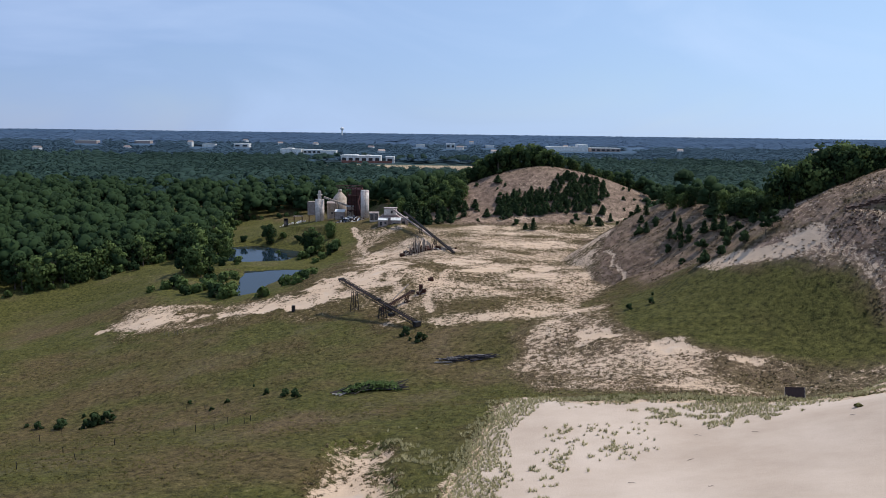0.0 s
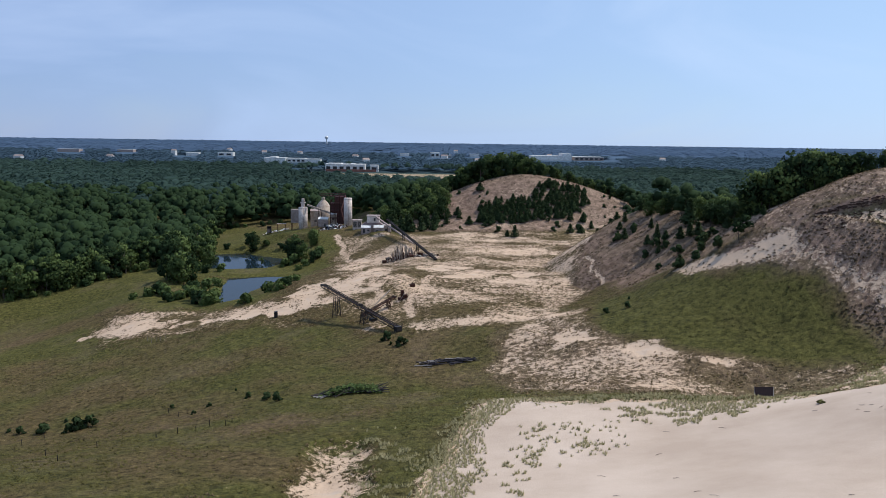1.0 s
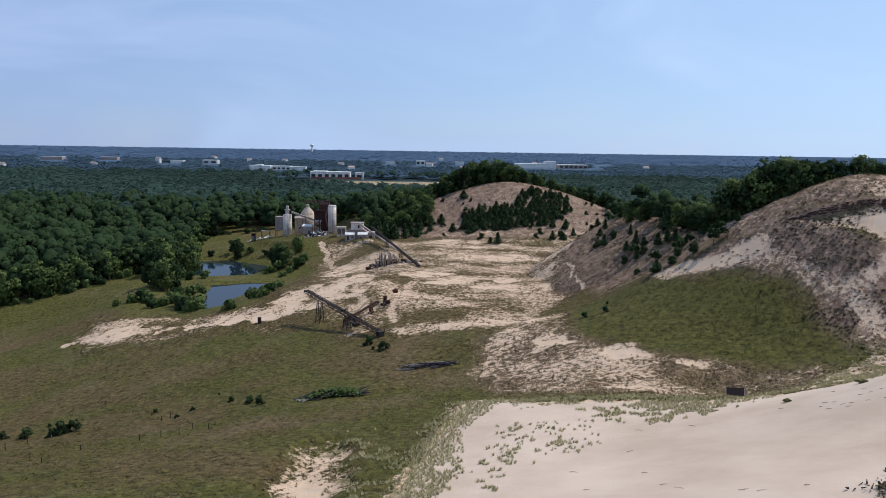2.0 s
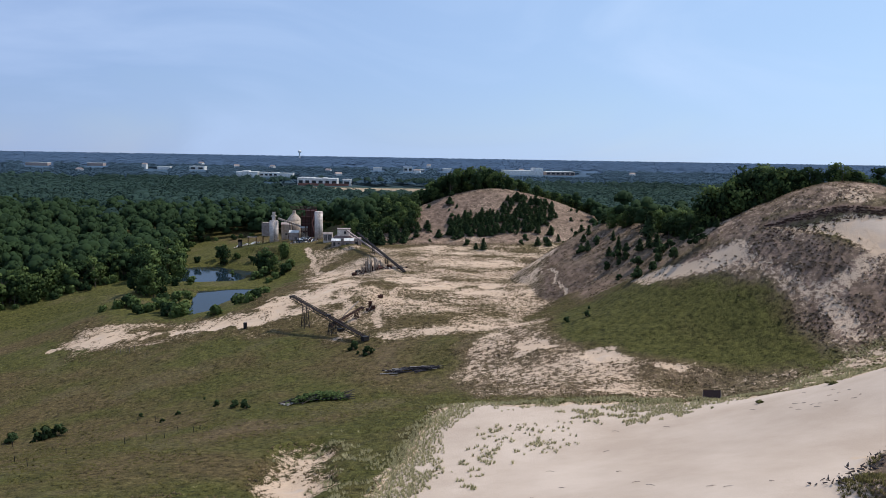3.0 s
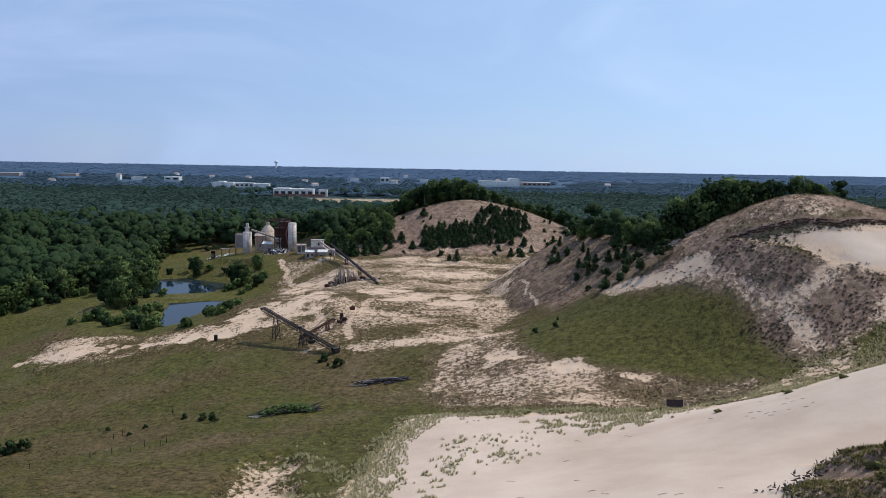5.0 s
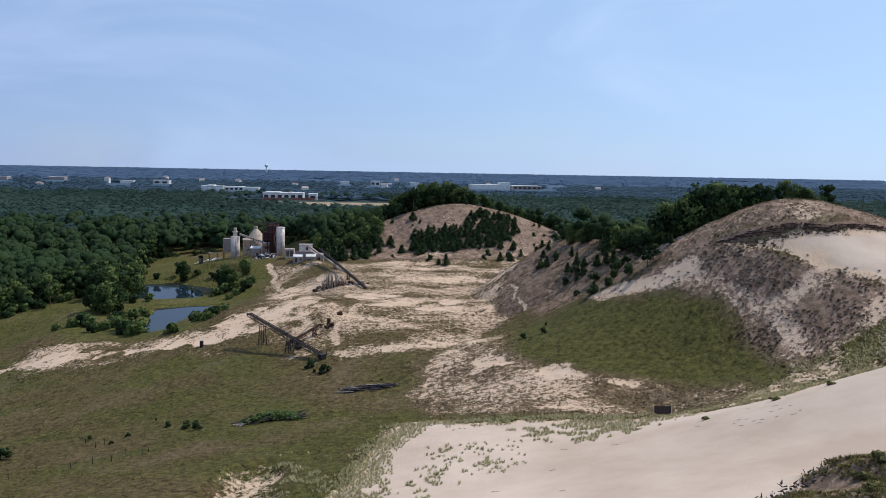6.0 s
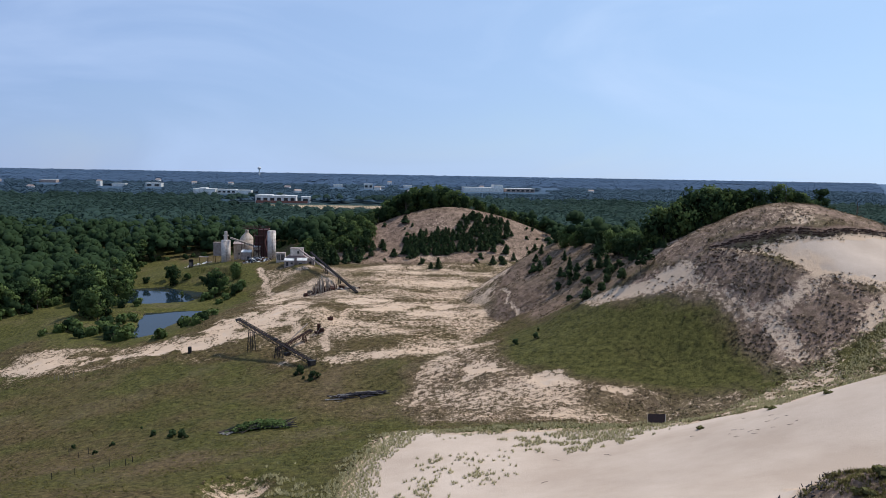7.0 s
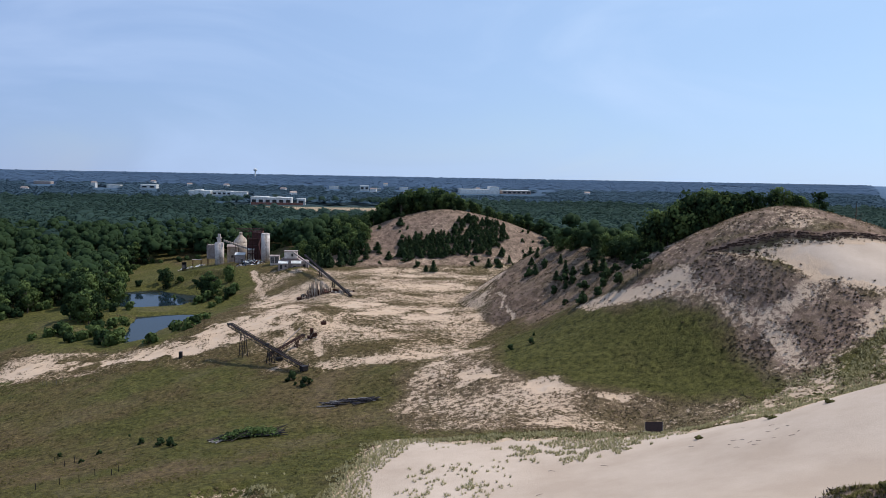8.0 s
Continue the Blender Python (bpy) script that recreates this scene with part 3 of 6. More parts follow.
def wood(name, places, heights, radii, per_tree, card, mat, label, seed, low=0.25, level=0.0):
    """Many tree crowns in one mesh: lobed domes of leaf clumps, shaded as rounded masses."""
    rng = np.random.default_rng(seed)
    n = len(places)
    base = np.column_stack([places, land(places[:, 0], places[:, 1])])
    lobes = 7
    ang = rng.uniform(0, 2 * np.pi, (n, lobes))
    rr = rng.uniform(0.2, 0.72, (n, lobes)) * radii[:, None]
    hh = rng.uniform(0.30, 0.86, (n, lobes)) * heights[:, None] * (1.08 - 0.3 * rr / radii[:, None])
    hh[:, 0], rr[:, 0] = 0.84 * heights, 0.1 * radii
    lx = base[:, None, 0] + rr * np.cos(ang)
    ly = base[:, None, 1] + rr * np.sin(ang)
    lz = base[:, None, 2] + hh
    ls = rng.uniform(0.34, 0.58, (n, lobes)) * radii[:, None]
    which = rng.integers(0, lobes, (n, per_tree))
    row = np.arange(n)[:, None]
    d = rng.normal(0, 1, (n, per_tree, 3))
    d[..., 2] = np.abs(d[..., 2]) * 0.9 - low
    d = unit(d)
    c = np.stack([lx[row, which], ly[row, which], lz[row, which]], -1)
    p = c + d * ls[row, which][..., None] * rng.uniform(0.72, 1.08, (n, per_tree, 1)) * np.array([1, 1, 0.9])
    heart = np.column_stack([base[:, :2], base[:, 2] + heights * 0.45])[:, None]
    # rounded cores inside the lobes
    sectors, mid = 6, np.stack([lx, ly, lz], -1).reshape(-1, 1, 3)
    size = ls.reshape(-1, 1, 1)
    an = 2 * np.pi * np.arange(sectors) / sectors
    shell = np.concatenate([np.stack([np.cos(an + q) * w, np.sin(an + q) * w, np.full(sectors, k)], -1) for w, k, q in ((0.80, -0.45, 0), (0.92, 0.12, 0.5), (0.58, 0.66, 0))] + [np.array([[0, 0, 0.90]])])
    rel = shell[None] * size * rng.uniform(0.82, 1.12, (len(mid), len(shell), 1))
    cv = (mid + rel).reshape(-1, 3)
    cn = unit(0.75 * unit(rel) + 0.55 * unit(mid + rel - np.repeat(heart, lobes, 0)) + np.array([0, 0, 0.15])).reshape(-1, 3)
    cf = []
    for r0 in (0, sectors):
        for j in range(sectors):
            i = (j + 1) % sectors
            cf.append((r0 + j, r0 + i, r0 + sectors + i, r0 + sectors + j))
    for j in range(0, sectors, 2):
        cf.append((2 * sectors + j, 2 * sectors + j + 1, 2 * sectors + (j + 2) % sectors, 3 * sectors))
    cf = (np.array(cf)[None] + len(shell) * np.arange(len(mid))[:, None, None]).reshape(-1, 4)
    round_ = unit(0.75 * d + 0.55 * unit(p - heart) + np.array([0, 0, 0.15]) + rng.normal(0, 0.10, (n, per_tree, 3)))
    vs, fs = cards(p.reshape(-1, 3), c.reshape(-1, 3), np.repeat(card * radii / radii.mean(), per_tree), rng, 0.95, level, 0.3)
    tone = np.clip(rng.normal(0.5, 0.26, n), 0, 1)
    tint = np.concatenate([np.repeat(tone, per_tree * 4), np.repeat(tone, lobes * len(shell))])
    return tagged(mesh_np(name, np.concatenate([vs, cv]), np.concatenate([fs, cf + len(vs)]), mat, False, (("tint", tint),), np.concatenate([np.repeat(round_.reshape(-1, 3), 4, 0), cn])), label, "woods", kind="stuff")


BUILDINGS = [(-130, 1395, 80, 40), (-290, 1788, 120, 40), (-536, 2175, 46, 30), (-640, 2150, 60, 30), (395, 2190, 220, 60), (-1010, 2300, 70, 30), (-880, 2380, 60, 30), (40, 2300, 60, 30), (150, 2420, 40, 30), (-60, 2400, 40, 20), (640, 2600, 60, 40)]


def clear(X, Y):
    """True where no far building, nor the yard before it, lies."""
    ok = np.ones(len(X), bool)
    for cx, cy, w, d in BUILDINGS:
        ok &= ~((np.abs(X - cx * Y / cy) < w * 0.62) & (Y > cy * 0.82) & (Y < cy + d))
    return ok


def scatter(x0, x1, y0, y1, step, seed, spread=0.45):
    rng = np.random.default_rng(seed)
    X, Y = np.meshgrid(np.arange(x0, x1, step), np.arange(y0, y1, step))
    X = (X + (np.arange(X.shape[0]) % 2)[:, None] * step / 2).ravel() + rng.uniform(-spread, spread, X.size) * step
    Y = Y.ravel() + rng.uniform(-spread, spread, X.size) * step
    return X, Y, rng


def wedge(X, Y):
    """The part of the plan that lies before the viewpoint."""
    return np.abs(X - 10) < 0.68 * (Y - 10) + 50


def canopy(name, places, heights, radii, per_tree, card, mat, label, seed, level):
    """Crowns of far woods in one mesh: lumpy cores under a coat of leaf clumps, high and low crowns mixed."""
    rng = np.random.default_rng(seed)
    n, sectors = len(places), 6
    base = land(places[:, 0], places[:, 1])
    rows = []
    for rr, zz in ((0.72, 0.25), (0.62, 0.66)) if level < 1 else ((0.98, 0.5 + 0.02 * level), (0.66, 0.80)):
        a = 2 * np.pi * np.arange(sectors)[None] / sectors + rng.uniform(-.4, .4, (n, sectors))
        q = radii[:, None] * rr * rng.uniform(0.6, 1.2, (n, sectors))
        rows.append(np.stack([places[:, :1] + q * np.cos(a), places[:, 1:] + q * np.sin(a), base[:, None] + heights[:, None] * (zz + rng.uniform(-.1, .1, (n, sectors)) / (1 + level))], -1))
    tip = np.column_stack([places + rng.normal(0, 0.2, (n, 2)) * radii[:, None], base + heights * 0.88])[:, None]
    v = np.concatenate(rows + [tip], 1)
    per = 2 * sectors + 1
    f = []
    for j in range(sectors):
        p, q = j, (j + 1) % sectors
        f += [(p, q, p + sectors), (q, q + sectors, p + sectors), (p + sectors, q + sectors, per - 1)]
    f = (np.array(f)[None] + per * np.arange(n)[:, None, None]).reshape(-1, 3)
    # leaf clumps over the core
    d = rng.normal(0, 1, (n, per_tree, 3))
    d[..., 2] = np.abs(d[..., 2]) + 0.1
    d /= np.linalg.norm(d, axis=2, keepdims=True)
    c = np.column_stack([places, base + heights * 0.5])[:, None]
    reach = np.stack([radii, radii, heights * 0.5], -1)[:, None] * rng.uniform(0.75, 1.05, (n, per_tree, 1))
    pts = (c + d * reach).reshape(-1, 3)
    cv, cf = cards(pts, np.repeat(c[:, 0] - np.array([0, 0, 4.0]), per_tree, 0), np.repeat(card * radii / radii.mean(), per_tree), rng, 0.9, level, 0.2)
    cf = np.concatenate([cf[:, [0, 1, 2]], cf[:, [0, 2, 3]]])
    tone = np.clip(0.5 + 2.2 * (value_noise(places[:, 0] / 2.2, places[:, 1], 95, seed + 5) - 0.5) * 0.9 + rng.normal(0, 0.12, n), 0, 1)
    round_ = unit(d * np.array([1, 1, 0.8]) + np.array([0, 0, 0.3 + 0.5 * level]) + rng.normal(0, 0.12, (n, per_tree, 3)))
    core = unit(v - np.column_stack([places, base])[:, None] + np.array([0, 0, 2.0 + 8 * level]))
    soft = np.concatenate([core.reshape(-1, 3), np.repeat(round_.reshape(-1, 3), 4, 0)])
    allv = np.concatenate([v.reshape(-1, 3), cv])
    allf = np.concatenate([f, cf + n * per])
    tint = np.concatenate([np.repeat(tone, per), np.repeat(tone, per_tree * 4)])
    return tagged(mesh_np(name, allv, allf, mat, False, (("tint", tint),), soft), label, "woods", kind="stuff")


X, Y, rng = scatter(-560, 480, 240, 860, 8.2, 11, 0.75)
keep = (inside(OPEN, X, Y) == 0) & wedge(X, Y) & ((X < 95) | (Y > 264)) & (Y * rng.uniform(0.92, 1.1, len(X)) < 690)
X, Y = X[keep], Y[keep]
h = rng.uniform(11, 19, len(X)) * np.where(X > 0, np.where((X > 90) & (Y < 300), 0.45, 0.72), 1.0)
wood("near_woods", np.column_stack([X, Y]), h, h * rng.uniform(0.34, 0.46, len(X)), 135, 0.9, MAT_OAK, "dense dark green broadleaf woods behind the pit", 12, 0.25, 0.4)
# each band farther off takes a leaf colour with more haze in it
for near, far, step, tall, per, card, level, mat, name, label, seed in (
        (690, 1300, 11.0, (11, 18), 20, 2.2, 1.2, MAT_HAZED, "middle_woods", "deep green woods beyond the pit", 13),
        (1300, 2200, 15.0, (9, 11), 7, 5.0, 3.0, MAT_HAZED_MORE, "far_woods", "bluish green woods between far fields", 15),
        (2200, 4700, 30.0, (6, 7), 1, 9.0, 9.0, MAT_HAZED_MOST, "distant_woods", "blue-grey wooded plain reaching the horizon", 17)):
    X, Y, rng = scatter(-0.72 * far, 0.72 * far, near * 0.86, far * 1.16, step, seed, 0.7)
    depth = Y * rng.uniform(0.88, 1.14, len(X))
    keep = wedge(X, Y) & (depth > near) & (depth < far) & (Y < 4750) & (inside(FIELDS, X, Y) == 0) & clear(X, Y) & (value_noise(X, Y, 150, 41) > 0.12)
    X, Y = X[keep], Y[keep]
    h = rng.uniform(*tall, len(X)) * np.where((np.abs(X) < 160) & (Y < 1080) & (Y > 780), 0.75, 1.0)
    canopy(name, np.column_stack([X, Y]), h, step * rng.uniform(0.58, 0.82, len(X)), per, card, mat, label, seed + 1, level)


# ---- trees and shrubs ----
def limb_mesh(trunk_h, r0, limbs, seed, spread=0.55):
    """A tapered trunk with limbs."""
    rng = random.Random(seed)
    bm = bmesh.new()
    bend = Vector((rng.uniform(-.25, .25), rng.uniform(-.25, .25), 0))
    a, b, c = Vector((0, 0, -0.4)), Vector((0, 0, trunk_h * 0.5)) + bend, Vector((0, 0, trunk_h)) + bend * 0.4
    tube(bm, a, b, r0, r0 * 0.7, 7)
    tube(bm, b, c, r0 * 0.7, r0 * 0.2, 6)
    for k in range(limbs):
        u = rng.uniform(0.3, 0.85)
        p = a.lerp(b, u * 2) if u < 0.5 else b.lerp(c, u * 2 - 1)
        an = rng.uniform(0, 6.28)
        ln = trunk_h * spread * rng.uniform(0.5, 1.0) * (1.15 - u)
        tube(bm, p, p + Vector((math.cos(an) * ln, math.sin(an) * ln, ln * rng.uniform(0.35, 0.9))), r0 * 0.35, r0 * 0.06, 5)
    return bm


def crown_arrays(h, r, lobes, per_lobe, card, seed, base=0.3, gap=0.0):
    """Leaf clumps of a broadleaf crown: uneven lobes with gaps between them."""
    rng = np.random.default_rng(seed)
    cs, ps = [], []
    for k in range(lobes):
        an, q = rng.uniform(0, 6.28), rng.uniform(0.1, 0.7) * r
        z = h * rng.uniform(base + 0.12, 0.88)
        q *= 1.15 - 0.5 * abs(z / h - 0.55)
        c = np.array([q * math.cos(an), q * math.sin(an), z])
        s = r * rng.uniform(0.3, 0.52)
        d = rng.normal(0, 1, (per_lobe, 3))
        d /= np.linalg.norm(d, axis=1, keepdims=True)
        d[:, 2] *= 0.8
        p = c + d * s * rng.uniform(0.55, 1.1, (per_lobe, 1))
        cs.append(np.repeat(c[None], per_lobe, 0))
        ps.append(p)
    cs, ps = np.concatenate(cs), np.concatenate(ps)
    vs, fs = cards(ps, cs, np.full(len(ps), card), rng)
    tint = np.repeat(rng.uniform(0.1, 0.9, lobes), per_lobe * 4)
    soft = unit(unit(ps - cs) + 0.6 * unit(ps - np.array([0, 0, h * 0.4])) + rng.normal(0, 0.2, ps.shape))
    return vs, fs, tint, np.repeat(soft, 4, 0)


def conifer_arrays(h, r, whorls, seed, card=0.55, first=0.06):
    """Needle sprays of a young pine: whorls that shorten towards the tip."""
    rng = np.random.default_rng(seed)
    ps, cs = [], []
    for k in range(whorls):
        u = first + (1 - first) * k / whorls
        reach = r * (1 - u) ** 0.8 * rng.uniform(0.85, 1.12) + 0.08
        boughs = max(4, int(9 * (1 - u) + 3))
        a0 = rng.uniform(0, 6.28)
        for j in range(boughs):
            an = a0 + 6.283 * j / boughs + rng.uniform(-.25, .25)
            ln = reach * rng.uniform(0.75, 1.1)
            for q in (0.35, 0.7, 1.0):
                ps.append((math.cos(an) * ln * q + rng.normal(0, .08), math.sin(an) * ln * q + rng.normal(0, .08), h * u + ln * q * 0.18 + rng.normal(0, .07)))
                cs.append((math.cos(an) * ln * q * 0.6, math.sin(an) * ln * q * 0.6, h * u - 0.5))
    ps.append((0, 0, h)), cs.append((0, 0.1, h - 1))
    vs, fs = cards(np.array(ps), np.array(cs), np.full(len(ps), card * r / 1.4), rng, 0.6)
    ps = np.array(ps)
    soft = unit(ps * np.array([1, 1, 0]) * 1.2 / r + np.array([0, 0, 0.55]) + rng.normal(0, 0.2, ps.shape))
    return vs, fs, np.repeat(rng.uniform(0.2, 0.8, len(ps)), 4), np.repeat(soft, 4, 0)


def crown_part(name, arrays, mat, parent):
    vs, fs, tint, *soft = arrays
    ob = mesh_np(name, vs, fs, mat, False, (("tint", tint),), soft[0] if soft else None)
    ob.parent = parent
    return ob


def broadleaf(h, r, seed, label, mat=None, lobes=11, per=46, card=0.75, base=0.25, name="tree", category="tree"):
    t = empty_thing(name, Matrix(), label, category)
    part("trunk", limb_mesh(h * 0.75, h * 0.022, 7, seed), MAT_BARK, t)
    crown_part("crown", crown_arrays(h, r, lobes, per, card, seed, base), mat or MAT_OAK, t)
    return t


def pine(h, r, seed, label, whorls=13):
    t = empty_thing("pine_tree", Matrix(), label, "pine tree")
    bm = bmesh.new()
    tube(bm, (0, 0, -0.4), (0, 0, h * 0.97), h * 0.022, 0.02, 6)
    part("trunk", bm, MAT_BARK, t)
    crown_part("crown", conifer_arrays(h, r, whorls, seed), MAT_PINE, t)
    return t


def shrub(h, r, seed, label, mat, card=0.5, per=36, lobes=8):
    t = empty_thing("shrub", Matrix(), label, "shrub")
    bm = bmesh.new()
    rnd = random.Random(seed)
    for k in range(6):
        an = k * 1.05 + rnd.uniform(-.3, .3)
        tube(bm, (0.1 * math.cos(an), 0.1 * math.sin(an), -0.3), (math.cos(an) * r * .55, math.sin(an) * r * .55, h * .6), 0.05, 0.015, 5)
    part("stem", bm, MAT_BARK, t)
    crown_part("leaves", crown_arrays(h, r, lobes, per, card, seed, -0.05), mat, t)
    return t


class Kind:
    """Prototypes of one sort: the first uses are the prototypes themselves, later ones copies."""

    def __init__(self, makers, group=""):
        self.makers, self.made, self.n, self.group = makers, [], 0, group

    def put(self, x, y, scale=1.0, sink=0.15, label="", tall=1.0):
        rnd = random.Random(int(x * 131 + y * 977))
        m = pose(x, y, height(x, y) - sink, rnd.uniform(-3, 3), rnd.uniform(-3, 3), rnd.uniform(0, 360)) @ Matrix.Diagonal((scale, scale, scale * tall, 1))
        k = self.n % len(self.makers)
        self.n += 1
        if k >= len(self.made):
            ob = self.makers[k]()
            ob.matrix_world = Matrix()
            self.made.append(ob)
        ob = copy_thing(self.made[k], m)
        if self.group:
            ob["group"] = self.group
        if label:
            ob["label"] = label
        return ob

    def done(self):
        """Take the prototypes away once all copies stand."""
        for ob in self.made:
            for o in (*ob.children_recursive, ob):
                bpy.data.objects.remove(o)
        self.made = []


PINES = Kind([lambda: pine(5.0, 1.9, 1, "young dark green pine on the dry slope"),
              lambda: pine(5.4, 1.75, 2, "young dark green pine on the dry slope", 14),
              lambda: pine(4.6, 2.1, 3, "bushy dark green pine on the dry slope", 12),
              lambda: pine(5.2, 1.5, 4, "slender dark green pine on the dry slope", 15)], "pines on the slopes")
OAKS = Kind([lambda: broadleaf(10, 4.2, 11, "full dark green broadleaf tree"),
             lambda: broadleaf(10, 3.6, 12, "dark green broadleaf tree with an uneven crown"),
             lambda: broadleaf(10, 4.6, 13, "wide dark green broadleaf tree", None, 13),
             lambda: broadleaf(10, 3.2, 14, "narrow dark green broadleaf tree", None, 10)], "trees on the crests")
ASPENS = Kind([lambda: broadleaf(10, 2.4, 21, "slim light green tree at the edge of the woods", MAT_POPLAR, 10, 42, 0.62, 0.08),
               lambda: broadleaf(10, 2.0, 22, "slim light green tree at the edge of the woods", MAT_POPLAR, 9, 42, 0.6, 0.05),
               lambda: broadleaf(10, 2.9, 23, "broad green tree at the edge of the woods", MAT_OAK, 11, 42, 0.66, 0.06)], "trees at the edge of the woods")
SHRUBS = Kind([lambda: shrub(2.2, 1.9, 31, "rounded green shrub beside the pond", MAT_POPLAR),
               lambda: shrub(2.0, 2.3, 32, "spreading green shrub beside the pond", MAT_POPLAR),
               lambda: shrub(2.3, 1.7, 33, "dark green shrub beside the pond", MAT_OAK)], "shrubs round the ponds")
WILLOWS = Kind([lambda: broadleaf(10, 4.6, 26, "bushy green tree leafed down to the ground", MAT_POPLAR, 18, 46, 0.62, -0.05),
                lambda: broadleaf(10, 4.0, 27, "bushy dark green tree leafed down to the ground", MAT_OAK, 17, 46, 0.62, -0.05)], "bushy trees")
JUNIPERS = Kind([lambda: shrub(1.6, 0.95, 41, "small dark juniper bush in the grass", MAT_PINE, 0.36, 34, 7),
                 lambda: shrub(1.5, 1.05, 42, "small dark juniper bush in the grass", MAT_PINE, 0.36, 34, 7)], "junipers in the grass")

# single pines on the right-hand slope, the path and the foot of the hill
for x, y, s, tall in [(21, 498, 1.6, .8), (15, 496, 1.5, .8), (27.6, 485.5, 1.4, .9), (50.9, 453, 1.7, .9), (47, 456, 1.1, .8), (83.7, 467, 1.3, .9), (89.9, 467, 1.3, .9), (87.4, 488, 1.5, 1), (94.8, 487, 1.4, 1), (90.7, 498, 1.7, 1.1), (36, 520, 1.6, .8), (98, 478, 1.2, .9),
                      (76.5, 330, .9, 1), (78.3, 326, 1, 1), (83.3, 332, .8, 1), (86, 318, .8, 1.2), (81.7, 307, .85, 1), (84.9, 306, .9, 1.4),
                      (85.7, 299, .9, 1), (81.2, 292, .8, .9), (87.1, 288, 1.05, 1), (89.9, 286, .9, 1.3), (91.5, 283, 1.0, 1.2), (84.3, 259, .95, .9), (75.4, 252, 1.0, .9), (85, 247, .7, .9), (79.4, 249.7, .8, .8),
                      (97.5, 248, .7, 1), (93, 262, .8, 1), (94, 300, 1.9, 1.1), (95, 268, .8, 1), (99, 256, .7, 1), (80, 341, .9, .9), (83, 345, .8, 1)]:
    PINES.put(x, y, s * .95, tall=tall * .9)
# planted grove on the hill
GROVE = [(30.6, 486), (34, 503), (50, 506), (67, 505), (71, 517), (82, 522), (102, 520), (103, 508), (86, 490), (66, 487), (50, 481)]
gxs, gys, rng = scatter(24, 110, 476, 526, 2.8, 51)
for x, y in zip(gxs, gys):
    if inside(GROVE, x, y):
        PINES.put(float(x), float(y), float(rng.uniform(.7, 1.35)), tall=.75)
# low bushes strewn over the hill's face
gxs, gys, rng = scatter(-6, 128, 472, 536, 11.0, 57, 0.8)
for x, y in zip(gxs, gys):
    if not inside(GROVE, x, y) and inside(HILL, x, y) and rng.uniform() < .55:
        JUNIPERS.put(float(x), float(y), float(rng.uniform(.9, 2.2)), label="dark low bush on the hill's dry face")
# dark pines behind the path and down the flank of the hill
SADDLE = [(84, 425), (85, 390), (87, 370), (93, 354), (102, 344), (106, 326), (111, 298), (121, 300), (120, 350), (106, 378), (98, 430)]
gxs, gys, rng = scatter(68, 124, 285, 424, 4.6, 53)
for x, y in zip(gxs, gys):
    if inside(SADDLE, x, y):
        PINES.put(float(x), float(y), float(rng.uniform(.8, 1.4)))
FLANK = [(-30, 486), (-16, 468), (4, 468), (14, 480), (16, 500), (13, 530), (20, 550), (-10, 560), (-24, 520)]
gxs, gys, rng = scatter(-34, 28, 462, 564, 6.6, 55)
for k, (x, y) in enumerate(zip(gxs, gys)):
    if inside(FLANK, x, y):
        (PINES if y < 492 else WILLOWS).put(float(x), float(y), float(rng.uniform(1.0, 1.9) if y < 492 else rng.uniform(.8, 1.3)))
# broadleaf trees along the hill's crest and down both shoulders
for k in range(58):
    u = k / 57
    rnd = random.Random(k)
    x = -4 + 150 * u + rnd.uniform(-2, 2)
    y = 543 + rnd.uniform(-6, 8)
    top = 0.7 + 1.0 * math.exp(-((u - .33) / .2) ** 2)
    (WILLOWS if k % 3 else OAKS).put(x, y, top * rnd.uniform(.8, 1.1))
# ridge on the right: trees behind and along the crest
for x, y, s in [(97, 268, .75), (100, 262, .8), (103, 257, .85), (106, 254, .9), (108, 260, .9), (111, 253, .9), (114, 251, .95), (117, 254, .95), (120, 252, 1.0), (123, 250, .9), (104, 268, .9), (110, 268, 1.0), (116, 264, 1.0),
                (128, 253, .6),
                (99, 278, .8), (102, 284, .9), (107, 296, 1.0), (110, 300, .9), (98, 290, .8), (103, 296, .9), (108, 288, .9), (112, 280, .9), (106, 276, .8), (88.7, 243, .62), (91.0, 244.5, .55)]:
    OAKS.put(x, y, s)
for k in range(28):
    rnd = random.Random(700 + k)
    u = k / 27
    x, y = 90 + 17 * u + rnd.uniform(-1, 9), 348 - 92 * u + rnd.uniform(0, 9)
    WILLOWS.put(x, y, min(1.2, max(.5, (37 + 14 * u - height(x, y)) / 9.3)) * rnd.uniform(.55, .95))
# tall trees crowning the end of the ridge
for k in range(26):
    rnd = random.Random(760 + k)
    u = k / 25
    x, y = 102 + 25 * u + rnd.uniform(-2, 2), 258 - 4 * u + rnd.uniform(-5, 5)
    WILLOWS.put(x, y, min(1.6, max(.5, (50 + 8 * math.sin(.5 + u * 2.2) - height(x, y)) / 9.3)) * rnd.uniform(.75, 1.05))
